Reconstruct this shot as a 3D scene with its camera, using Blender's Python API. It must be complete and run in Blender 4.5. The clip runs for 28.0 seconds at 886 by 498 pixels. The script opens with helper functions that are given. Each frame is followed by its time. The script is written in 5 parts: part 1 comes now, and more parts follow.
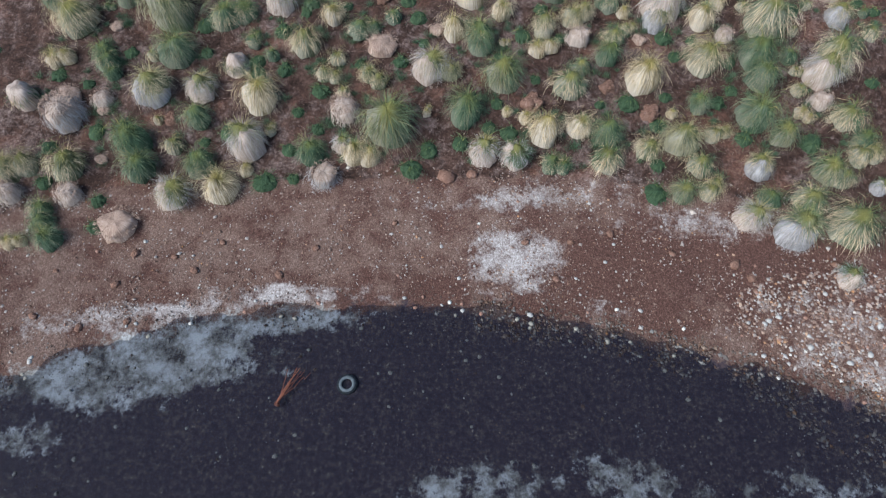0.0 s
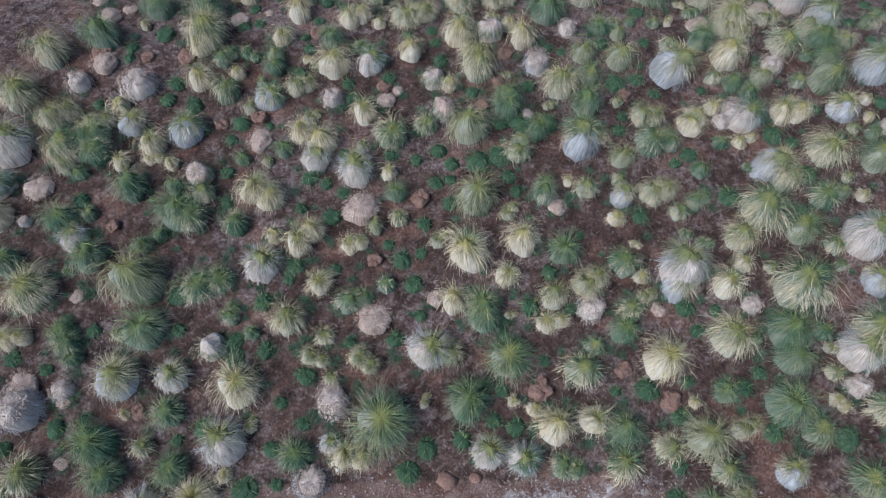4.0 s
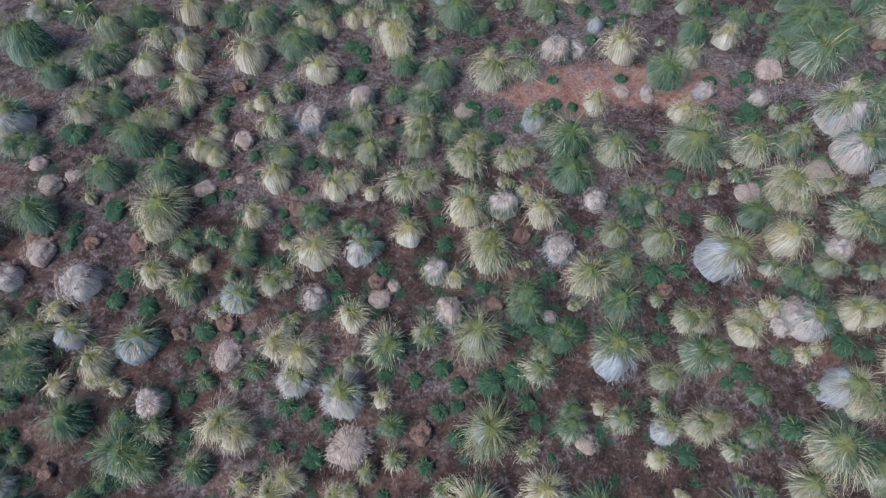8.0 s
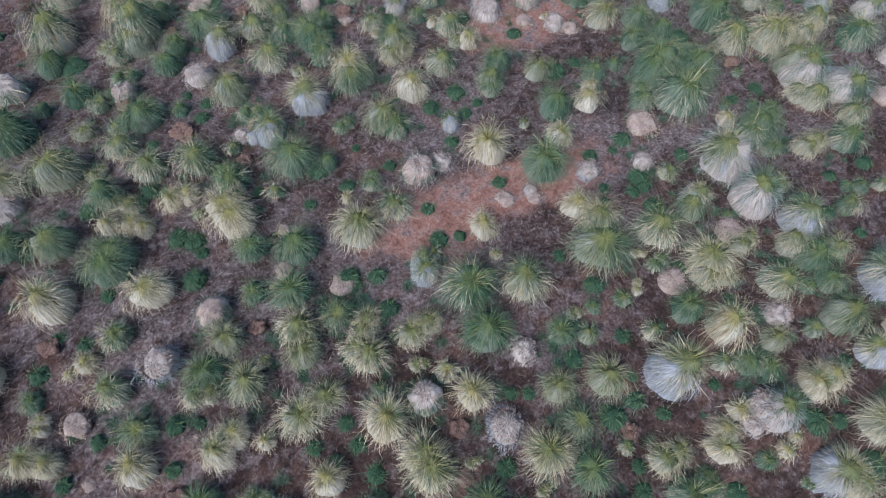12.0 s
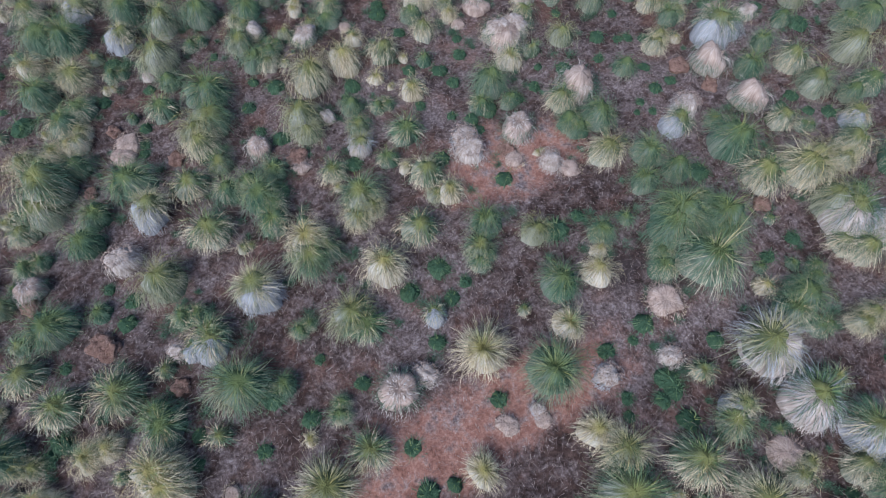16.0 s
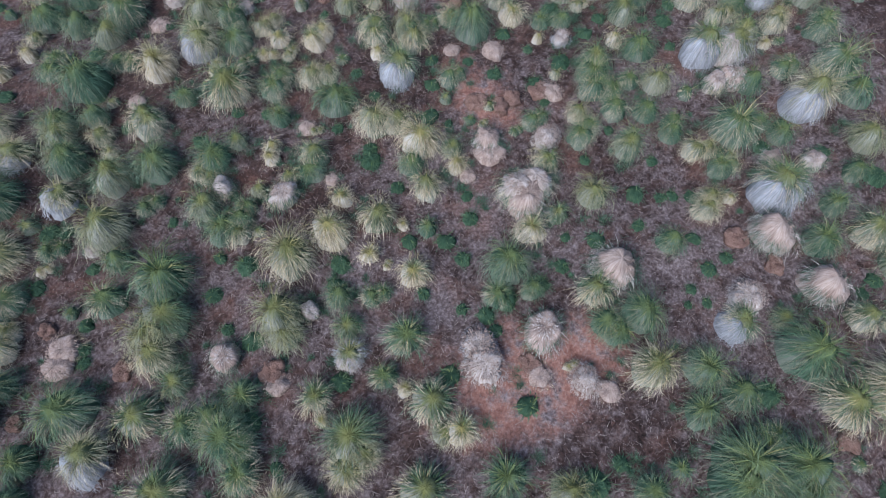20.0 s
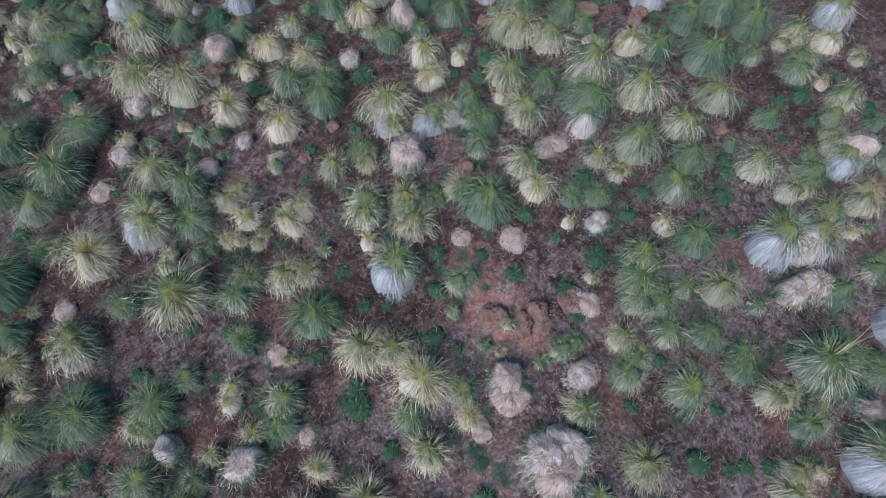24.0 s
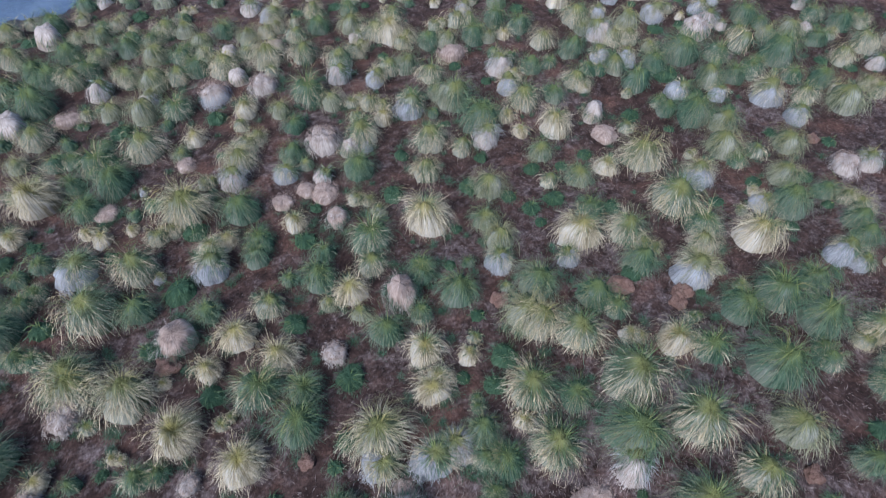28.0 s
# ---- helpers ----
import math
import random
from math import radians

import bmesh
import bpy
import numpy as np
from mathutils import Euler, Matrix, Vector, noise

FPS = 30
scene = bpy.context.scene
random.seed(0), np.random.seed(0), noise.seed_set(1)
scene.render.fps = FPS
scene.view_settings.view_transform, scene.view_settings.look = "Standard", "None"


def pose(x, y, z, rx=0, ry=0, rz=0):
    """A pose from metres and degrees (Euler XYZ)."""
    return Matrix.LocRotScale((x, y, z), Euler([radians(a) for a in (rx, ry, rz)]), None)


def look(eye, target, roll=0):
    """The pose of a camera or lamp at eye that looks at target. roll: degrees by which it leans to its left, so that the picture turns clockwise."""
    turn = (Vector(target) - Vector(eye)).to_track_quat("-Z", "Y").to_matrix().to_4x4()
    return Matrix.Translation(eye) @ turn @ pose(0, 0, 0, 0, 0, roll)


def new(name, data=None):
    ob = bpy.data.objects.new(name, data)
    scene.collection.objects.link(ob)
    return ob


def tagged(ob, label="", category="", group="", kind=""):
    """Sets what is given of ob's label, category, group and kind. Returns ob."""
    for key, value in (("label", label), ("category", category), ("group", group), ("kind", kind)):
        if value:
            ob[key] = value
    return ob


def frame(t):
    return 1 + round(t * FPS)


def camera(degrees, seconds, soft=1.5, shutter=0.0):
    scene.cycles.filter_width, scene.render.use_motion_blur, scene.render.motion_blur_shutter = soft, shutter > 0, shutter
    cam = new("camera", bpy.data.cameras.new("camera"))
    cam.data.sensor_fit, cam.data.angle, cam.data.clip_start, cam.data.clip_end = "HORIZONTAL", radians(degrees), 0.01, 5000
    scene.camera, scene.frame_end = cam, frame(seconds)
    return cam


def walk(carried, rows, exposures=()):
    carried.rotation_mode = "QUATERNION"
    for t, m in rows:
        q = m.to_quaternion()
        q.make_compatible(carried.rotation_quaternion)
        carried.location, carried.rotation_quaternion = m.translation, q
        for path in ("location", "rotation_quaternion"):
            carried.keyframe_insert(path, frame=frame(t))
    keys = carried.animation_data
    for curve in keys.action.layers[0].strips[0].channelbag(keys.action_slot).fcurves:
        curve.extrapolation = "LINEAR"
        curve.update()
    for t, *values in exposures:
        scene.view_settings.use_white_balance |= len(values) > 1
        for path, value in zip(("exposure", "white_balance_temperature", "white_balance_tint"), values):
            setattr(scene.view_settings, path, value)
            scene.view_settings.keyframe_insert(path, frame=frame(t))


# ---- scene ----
cam = camera(75.4, 28.0, 1.1, 0.25)
PATH = [
    (0, (-0.001, 0.064, 19.915), (-0.013, 1.095, 18.202), -1.3),
    (0.5, (-0.023, 1.81, 20.565), (-0.03, 2.838, 18.849), -1.1),
    (1, (-0.022, 3.624, 21.241), (-0.025, 4.643, 19.52), -1.0),
    (1.5, (-0.026, 5.286, 21.904), (-0.025, 6.298, 20.179), -0.8),
    (2, (0.004, 6.808, 22.525), (0.006, 7.813, 20.796), -0.9),
    (2.5, (0.027, 8.197, 23.092), (0.028, 9.199, 21.361), -0.9),
    (3, (-0.046, 9.438, 23.542), (-0.036, 10.44, 21.811), -0.6),
    (3.5, (-0.035, 10.695, 23.834), (-0.026, 11.688, 22.098), -0.7),
    (5.5, (-0.068, 15.432, 24.42), (-0.056, 16.406, 22.674), -0.5),
    (6, (-0.086, 16.676, 24.48), (-0.072, 17.646, 22.731), -0.4),
    (6.5, (-0.087, 17.974, 24.568), (-0.072, 18.936, 22.815), -0.4),
    (7, (-0.093, 19.238, 24.625), (-0.077, 20.194, 22.868), -0.3),
    (7.5, (-0.098, 20.437, 24.632), (-0.082, 21.393, 22.875), -0.2),
    (8, (-0.151, 21.66, 24.639), (-0.131, 22.615, 22.882), -0.0),
    (8.5, (-0.147, 22.892, 24.674), (-0.127, 23.841, 22.914), -0.0),
    (9, (-0.134, 23.993, 24.66), (-0.104, 24.941, 22.899), 0.0),
    (9.5, (-0.045, 24.991, 24.638), (0.022, 25.935, 22.876), 0.1),
    (10, (0.153, 25.893, 24.66), (0.281, 26.828, 22.897), -0.1),
    (10.5, (0.33, 26.787, 24.646), (0.528, 27.706, 22.881), 0.0),
    (11, (0.57, 27.663, 24.638), (0.83, 28.563, 22.871), 0.2),
    (11.5, (0.895, 28.609, 24.653), (1.205, 29.483, 22.881), 0.3),
    (12, (1.201, 29.556, 24.586), (1.562, 30.412, 22.814), 0.7),
    (12.5, (1.638, 30.588, 24.526), (2.026, 31.429, 22.753), 0.6),
    (14.5, (3.458, 34.728, 24.37), (3.865, 35.548, 22.591), 0.7),
    (15, (3.887, 35.781, 24.366), (4.293, 36.597, 22.586), 0.8),
    (15.5, (4.366, 36.87, 24.341), (4.768, 37.682, 22.558), 0.7),
    (16, (4.848, 37.947, 24.328), (5.247, 38.756, 22.543), 0.7),
    (16.5, (5.294, 39.009, 24.273), (5.695, 39.817, 22.488), 0.8),
    (17, (5.75, 40.077, 24.299), (6.149, 40.878, 22.511), 0.9),
    (17.5, (6.184, 41.087, 24.229), (6.583, 41.885, 22.439), 1.1),
    (18, (6.585, 42.111, 24.214), (6.986, 42.905, 22.422), 1.3),
    (18.5, (7.024, 43.096, 24.13), (7.425, 43.892, 22.34), 1.2),
    (19, (7.443, 44.218, 24.073), (7.846, 45.007, 22.28), 1.5),
    (19.5, (7.917, 45.316, 23.922), (8.324, 46.108, 22.131), 1.5),
    (20, (8.523, 46.491, 23.938), (8.921, 47.277, 22.143), 1.3),
    (20.5, (9.095, 47.716, 23.891), (9.49, 48.499, 22.094), 1.3),
    (21, (9.598, 48.892, 23.735), (9.997, 49.677, 21.94), 1.4),
    (21.5, (10.157, 50.083, 23.648), (10.552, 50.866, 21.851), 1.4),
    (23.5, (12.217, 54.665, 23.287), (12.607, 55.439, 21.485), 1.7),
    (24, (12.645, 55.711, 23.187), (13.037, 56.483, 21.384), 1.9),
    (24.5, (13.076, 56.736, 23.067), (13.467, 57.502, 21.261), 2.1),
    (25, (13.514, 57.76, 22.995), (13.887, 58.488, 21.171), 2.2),
    (25.5, (13.964, 58.818, 22.953), (14.322, 59.511, 21.111), 2.4),
    (26, (14.401, 59.879, 22.864), (14.769, 60.59, 21.031), 2.6),
    (26.5, (14.888, 60.908, 22.767), (15.287, 61.691, 20.97), 2.2),
    (27, (15.437, 61.984, 22.723), (15.875, 62.867, 20.983), 1.7),
    (27.5, (15.91, 63.029, 22.667), (16.397, 64.019, 20.999), 1.5),
    (28, (16.378, 63.947, 22.651), (16.909, 65.043, 21.064), 1.3),
]
walk(cam, [(t, look(eye, target, roll)) for t, eye, target, roll in PATH], [(0, 0.59, 6250, 3), (3, 0.56, 5750, 2), (8, 0.53, 5500, 3), (28, 0.52, 5400, 6)])

# ---- light ----
SUN_UP, SUN_TURN = radians(46), radians(238)
world = bpy.data.worlds.new("overcast_sky")
scene.world = world
world.use_nodes = True
sky = world.node_tree.nodes.new("ShaderNodeTexSky")
sky.sky_type, sky.sun_disc = "NISHITA", False
sky.sun_elevation, sky.sun_rotation = SUN_UP, SUN_TURN
sky.air_density, sky.dust_density, sky.ozone_density = 1.0, 1.5, 2.0
back = world.node_tree.nodes["Background"]
world.node_tree.links.new(sky.outputs["Color"], back.inputs["Color"])
back.inputs["Strength"].default_value = 0.11
sun = new("sun", bpy.data.lights.new("sun", "SUN"))
sun.data.energy, sun.data.angle, sun.data.color = 2.7, radians(28), (1.0, 0.975, 0.95)
sun.matrix_world = look((0, 0, 60), (-math.sin(SUN_TURN) * 60, -math.cos(SUN_TURN) * 60, 60 - math.tan(SUN_UP) * 60))


# ---- materials ----
class Mat:
    """A small builder for node materials."""

    def __init__(self, name, rough=0.8, spec=0.3):
        self.m = bpy.data.materials.new(name)
        self.m.use_nodes = True
        self.t = self.m.node_tree
        self.b = self.t.nodes["Principled BSDF"]
        self.b.inputs["Roughness"].default_value = rough
        self.b.inputs["Specular IOR Level"].default_value = spec
        self.where = None

    def node(self, kind, **values):
        n = self.t.nodes.new(kind)
        for key, value in values.items():
            n.inputs[key].default_value = value
        return n

    def link(self, a, b):
        self.t.links.new(a, b)

    def coords(self, kind="Object"):
        n = self.t.nodes.new("ShaderNodeTexCoord")
        return n.outputs[kind]

    def position(self):
        return self.t.nodes.new("ShaderNodeNewGeometry").outputs["Position"]

    def noise(self, at, scale, detail=4.0, rough=0.6):
        n = self.node("ShaderNodeTexNoise", Scale=scale, Detail=detail, Roughness=rough)
        self.link(at, n.inputs["Vector"])
        return n.outputs["Fac"]

    def ramp(self, fac, *stops):
        n = self.t.nodes.new("ShaderNodeValToRGB")
        el = n.color_ramp.elements
        while len(el) < len(stops):
            el.new(0.5)
        for e, (p, c) in zip(el, stops):
            e.position, e.color = p, (*c, 1) if len(c) == 3 else c
        self.link(fac, n.inputs["Fac"])
        return n.outputs["Color"]

    def grey(self, fac, a, b):
        return self.ramp(fac, (a, (0, 0, 0)), (b, (1, 1, 1)))

    def mix(self, fac, a, b, kind="MIX"):
        n = self.t.nodes.new("ShaderNodeMix")
        n.data_type, n.blend_type = "RGBA", kind
        for value, slot in ((fac, 0), (a, 6), (b, 7)):
            if isinstance(value, (int, float)):
                n.inputs[slot].default_value = value
            elif isinstance(value, tuple):
                n.inputs[slot].default_value = (*value, 1)
            else:
                self.link(value, n.inputs[slot])
        return n.outputs[2]

    def math(self, kind, a, b):
        n = self.t.nodes.new("ShaderNodeMath")
        n.operation = kind
        for value, slot in ((a, 0), (b, 1)):
            if isinstance(value, (int, float)):
                n.inputs[slot].default_value = value
            else:
                self.link(value, n.inputs[slot])
        return n.outputs[0]

    def attribute(self, name):
        n = self.t.nodes.new("ShaderNodeAttribute")
        n.attribute_name = name
        return n.outputs["Fac"]

    def island(self):
        return self.t.nodes.new("ShaderNodeNewGeometry").outputs["Random Per Island"]

    def each(self):
        return self.t.nodes.new("ShaderNodeObjectInfo").outputs["Random"]

    def done(self, colour, bump=None, strength=0.4, distance=0.02):
        self.link(colour, self.b.inputs["Base Color"])
        if bump is not None:
            n = self.node("ShaderNodeBump", Strength=strength, Distance=distance)
            self.link(bump, n.inputs["Height"])
            self.link(n.outputs["Normal"], self.b.inputs["Normal"])
        return self.m


def blade_material(name, base, middle, tip, other, pale, heart):
    """Grass blades: colour runs from base to tip; single blades stray towards another colour, whole clumps towards a paler one, and the
    young blades in the heart of a clump have a colour of their own."""
    m = Mat(name, 0.62, 0.25)
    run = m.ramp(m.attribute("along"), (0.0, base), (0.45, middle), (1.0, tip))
    stray = m.grey(m.island(), 0.35, 1.0)
    c = m.mix(stray, run, other)
    c = m.mix(m.math("MULTIPLY", m.each(), 0.26), c, pale)
    patch = m.grey(m.noise(m.coords(), 2.3, 2.0), 0.45, 0.75)
    c = m.mix(m.math("MULTIPLY", patch, 0.14), c, pale)
    young = m.math("MULTIPLY", m.attribute("inner"), m.ramp(m.island(), (0.0, (0.25,) * 3), (1.0, (0.95,) * 3)))
    c = m.mix(young, c, heart)
    return m.done(c)


def mound_material(name, dark, mid, light, streak):
    """Matted dead leaf bases on the flank of a tussock, or the peat of a stump."""
    m = Mat(name, 0.9, 0.15)
    at = m.coords()
    fine, broad = m.noise(at, 14.0, 6.0, 0.7), m.noise(at, 2.2, 3.0)
    strands = m.node("ShaderNodeTexWave", Scale=2.0, Distortion=9.0, Detail=3.0)
    strands.inputs["Detail Scale"].default_value = 3.0
    m.link(at, strands.inputs["Vector"])
    c = m.ramp(m.mix(0.45, fine, broad), (0.32, dark), (0.5, mid), (0.68, light))
    c = m.mix(m.math("MULTIPLY", strands.outputs["Fac"], streak), c, light)
    c = m.mix(m.math("MULTIPLY", m.each(), 0.35), c, mid)
    return m.done(c, m.mix(0.5, fine, m.noise(at, 30.0, 5.0, 0.8)), 1.0, 0.10)


def streak_material(name, dark, mid, light, heart=None, side_tone=None):
    """The close mass of leaves under the outermost blades: streaks that run out from the heart of the clump. The heart
    of a living clump has its own colour, and the flank towards -x, -y turns to a paler tone in locks."""
    m = Mat(name, 0.8, 0.15)
    own = m.t.nodes.new("ShaderNodeAttribute")
    own.attribute_name = "own"
    parts = m.t.nodes.new("ShaderNodeSeparateXYZ")
    m.link(own.outputs["Vector"], parts.inputs[0])
    x, y, z = parts.outputs
    reach = m.math("SQRT", m.math("ADD", m.math("MULTIPLY", x, x), m.math("MULTIPLY", y, y)), 0.0)
    join = m.t.nodes.new("ShaderNodeCombineXYZ")
    m.link(m.math("MULTIPLY", m.math("DIVIDE", x, reach), 7.0), join.inputs[0])
    m.link(m.math("MULTIPLY", m.math("DIVIDE", y, reach), 7.0), join.inputs[1])
    m.link(m.math("ADD", m.math("MULTIPLY", reach, 1.3), m.math("MULTIPLY", m.each(), 40.0)), join.inputs[2])
    fine = m.noise(join.outputs[0], 1.7, 5.0, 0.72)
    broad = m.noise(m.coords(), 2.0, 3.0)
    c = m.ramp(m.mix(0.3, fine, broad), (0.34, dark), (0.5, mid), (0.66, light))
    if side_tone:
        sideward = m.math("ADD", m.math("ADD", m.math("MULTIPLY", x, -0.62), m.math("MULTIPLY", y, -0.42)), m.math("MULTIPLY", m.math("SUBTRACT", fine, 0.5), 1.6))
        c = m.mix(m.math("MULTIPLY", m.grey(sideward, 0.12, 0.55), 0.8), c, side_tone)
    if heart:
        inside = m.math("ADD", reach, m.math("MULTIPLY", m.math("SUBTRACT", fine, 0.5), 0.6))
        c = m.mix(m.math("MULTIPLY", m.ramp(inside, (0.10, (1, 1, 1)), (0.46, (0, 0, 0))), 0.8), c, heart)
    return m.done(c, fine, 0.8, 0.06)


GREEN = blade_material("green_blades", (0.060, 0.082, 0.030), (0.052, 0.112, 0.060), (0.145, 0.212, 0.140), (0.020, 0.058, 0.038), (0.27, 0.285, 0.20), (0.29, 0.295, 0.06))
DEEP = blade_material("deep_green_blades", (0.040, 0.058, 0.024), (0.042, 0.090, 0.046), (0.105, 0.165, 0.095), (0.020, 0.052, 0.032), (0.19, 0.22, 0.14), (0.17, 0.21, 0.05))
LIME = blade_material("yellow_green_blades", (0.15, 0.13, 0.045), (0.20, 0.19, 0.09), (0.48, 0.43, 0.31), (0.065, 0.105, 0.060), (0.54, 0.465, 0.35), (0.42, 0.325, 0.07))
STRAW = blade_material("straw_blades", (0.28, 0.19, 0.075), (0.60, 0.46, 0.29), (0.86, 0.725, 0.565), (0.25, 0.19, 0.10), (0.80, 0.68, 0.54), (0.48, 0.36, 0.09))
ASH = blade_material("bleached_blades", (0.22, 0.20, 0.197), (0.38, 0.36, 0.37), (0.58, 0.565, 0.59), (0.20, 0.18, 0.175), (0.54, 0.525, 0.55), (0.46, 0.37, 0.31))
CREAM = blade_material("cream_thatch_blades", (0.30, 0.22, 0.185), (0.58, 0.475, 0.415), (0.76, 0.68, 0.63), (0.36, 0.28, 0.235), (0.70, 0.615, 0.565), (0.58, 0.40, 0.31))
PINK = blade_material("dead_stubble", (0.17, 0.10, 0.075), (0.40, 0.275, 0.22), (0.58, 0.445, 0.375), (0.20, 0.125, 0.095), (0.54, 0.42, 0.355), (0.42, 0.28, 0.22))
THATCH = streak_material("grey_thatch", (0.13, 0.118, 0.12), (0.31, 0.295, 0.308), (0.53, 0.52, 0.55))
PALE = streak_material("weathered_thatch", (0.20, 0.145, 0.12), (0.45, 0.355, 0.31), (0.70, 0.61, 0.56))
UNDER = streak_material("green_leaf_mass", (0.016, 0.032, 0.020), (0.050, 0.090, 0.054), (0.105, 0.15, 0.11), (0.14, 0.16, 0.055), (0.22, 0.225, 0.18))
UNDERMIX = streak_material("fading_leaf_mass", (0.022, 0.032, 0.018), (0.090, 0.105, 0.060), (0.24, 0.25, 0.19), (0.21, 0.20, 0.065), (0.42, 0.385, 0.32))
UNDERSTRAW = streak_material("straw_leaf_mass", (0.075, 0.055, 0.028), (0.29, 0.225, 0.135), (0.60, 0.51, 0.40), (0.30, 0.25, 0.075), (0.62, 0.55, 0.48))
UNDERLOW = streak_material("low_leaf_mass", (0.016, 0.032, 0.018), (0.042, 0.078, 0.042), (0.090, 0.130, 0.075))
PEAT = mound_material("peat", (0.10, 0.050, 0.038), (0.25, 0.138, 0.105), (0.44, 0.29, 0.235), 0.2)
DEADTOP = streak_material("dead_crown", (0.17, 0.108, 0.085), (0.39, 0.275, 0.225), (0.60, 0.475, 0.41))


def ground_material():
    m = Mat("ground_soil", 0.95, 0.15)
    at = m.position()
    fine, mid, broad = m.noise(at, 9.0, 6.0, 0.75), m.noise(at, 1.7, 5.0, 0.65), m.noise(at, 0.23, 3.0)
    soil = m.ramp(m.mix(0.5, fine, mid), (0.36, (0.011, 0.007, 0.006)), (0.51, (0.052, 0.030, 0.025)), (0.68, (0.145, 0.088, 0.072)))
    litter = m.ramp(m.noise(at, 9.0, 6.0, 0.75), (0.34, (0.054, 0.037, 0.034)), (0.51, (0.165, 0.119, 0.112)), (0.68, (0.35, 0.28, 0.27)))
    rust = m.ramp(fine, (0.35, (0.075, 0.034, 0.025)), (0.65, (0.25, 0.125, 0.09)))
    c = m.mix(m.grey(m.math("ADD", m.mix(0.35, m.noise(at, 2.6, 9.0, 0.72), broad), m.math("MULTIPLY", m.attribute("dry"), 0.12)), 0.51, 0.65), soil, litter)
    c = m.mix(m.math("MULTIPLY", m.grey(m.noise(at, 0.45, 6.0, 0.65), 0.52, 0.65), 0.5), c, rust)
    open_soil = m.ramp(m.mix(0.5, fine, mid), (0.36, (0.13, 0.055, 0.040)), (0.5, (0.30, 0.145, 0.108)), (0.66, (0.50, 0.32, 0.26)))
    ragged = m.math("ADD", m.attribute("bare"), m.math("MULTIPLY", m.math("SUBTRACT", m.noise(at, 1.0, 7.0, 0.75), 0.5), 1.5))
    c = m.mix(m.grey(ragged, 0.35, 0.75), c, m.mix(m.grey(mid, 0.50, 0.66), open_soil, litter))
    c = m.mix(m.attribute("mud"), c, (0.025, 0.018, 0.018))
    grit = m.noise(at, 13.0, 9.0, 0.97)
    red = m.ramp(grit, (0.36, (0.014, 0.009, 0.009)), (0.48, (0.066, 0.032, 0.027)), (0.58, (0.155, 0.086, 0.070)), (0.67, (0.42, 0.35, 0.33)))
    buff = m.ramp(grit, (0.36, (0.024, 0.015, 0.013)), (0.47, (0.115, 0.070, 0.058)), (0.57, (0.24, 0.164, 0.138)), (0.66, (0.52, 0.45, 0.42)))
    weed = m.mix(m.grey(m.math("SUBTRACT", m.mix(0.4, m.noise(at, 0.55, 6.0, 0.7), mid), m.math("MULTIPLY", m.attribute("weed"), 0.16)), 0.43, 0.56), red, buff)
    gravel = m.ramp(m.noise(at, 13.0, 8.0, 0.85), (0.34, (0.10, 0.07, 0.066)), (0.48, (0.33, 0.29, 0.285)), (0.62, (0.60, 0.575, 0.58)))
    edge = m.grey(m.math("ADD", m.attribute("gravel"), m.math("MULTIPLY", m.math("SUBTRACT", m.noise(at, 0.9, 8.0, 0.8), 0.5), 3.4)), 0.45, 0.95)
    beach = m.mix(edge, weed, gravel)
    c = m.mix(m.grey(m.math("ADD", m.attribute("beach"), m.math("MULTIPLY", m.math("SUBTRACT", mid, 0.5), 0.9)), 0.42, 0.58), c, beach)
    bed = m.ramp(m.noise(at, 5.5, 8.0, 0.85), (0.36, (0.024, 0.018, 0.028)), (0.52, (0.045, 0.034, 0.046)), (0.61, (0.10, 0.08, 0.072)), (0.70, (0.32, 0.28, 0.24)))
    sand = m.ramp(m.mix(0.5, m.noise(at, 4.0, 8.0, 0.85), m.noise(at, 1.2, 4.0)), (0.40, (0.045, 0.038, 0.04)), (0.48, (0.20, 0.19, 0.18)), (0.58, (0.44, 0.44, 0.45)))
    bed = m.mix(m.grey(m.math("ADD", m.attribute("sand"), m.math("MULTIPLY", m.math("SUBTRACT", m.noise(at, 1.1, 6.0, 0.75), 0.5), 2.2)), 0.4, 0.6), bed, sand)
    c = m.mix(m.grey(m.math("ADD", m.attribute("sea"), m.math("MULTIPLY", m.math("SUBTRACT", m.noise(at, 1.0, 8.0, 0.8), 0.5), 1.8)), 0.4, 0.6), c, bed)
    return m.done(c, m.mix(0.5, fine, mid), 0.8, 0.08)


def water_material():
    """Clear shallow water: light passes, and the surface mirrors the sky by its angle."""
    m = Mat("water")
    clear = m.node("ShaderNodeBsdfTransparent", Color=(0.80, 0.84, 0.90, 1))
    gloss = m.node("ShaderNodeBsdfGlossy", Roughness=0.06)
    angle = m.node("ShaderNodeFresnel", IOR=1.33)
    ripple = m.node("ShaderNodeBump", Strength=0.25, Distance=0.05)
    m.link(m.noise(m.position(), 1.6, 3.0), ripple.inputs["Height"])
    m.link(ripple.outputs["Normal"], gloss.inputs["Normal"])
    m.link(ripple.outputs["Normal"], angle.inputs["Normal"])
    both = m.t.nodes.new("ShaderNodeMixShader")
    m.link(angle.outputs["Fac"], both.inputs["Fac"])
    m.link(clear.outputs[0], both.inputs[1])
    m.link(gloss.outputs[0], both.inputs[2])
    m.link(both.outputs[0], m.t.nodes["Material Output"].inputs["Surface"])
    return m.m


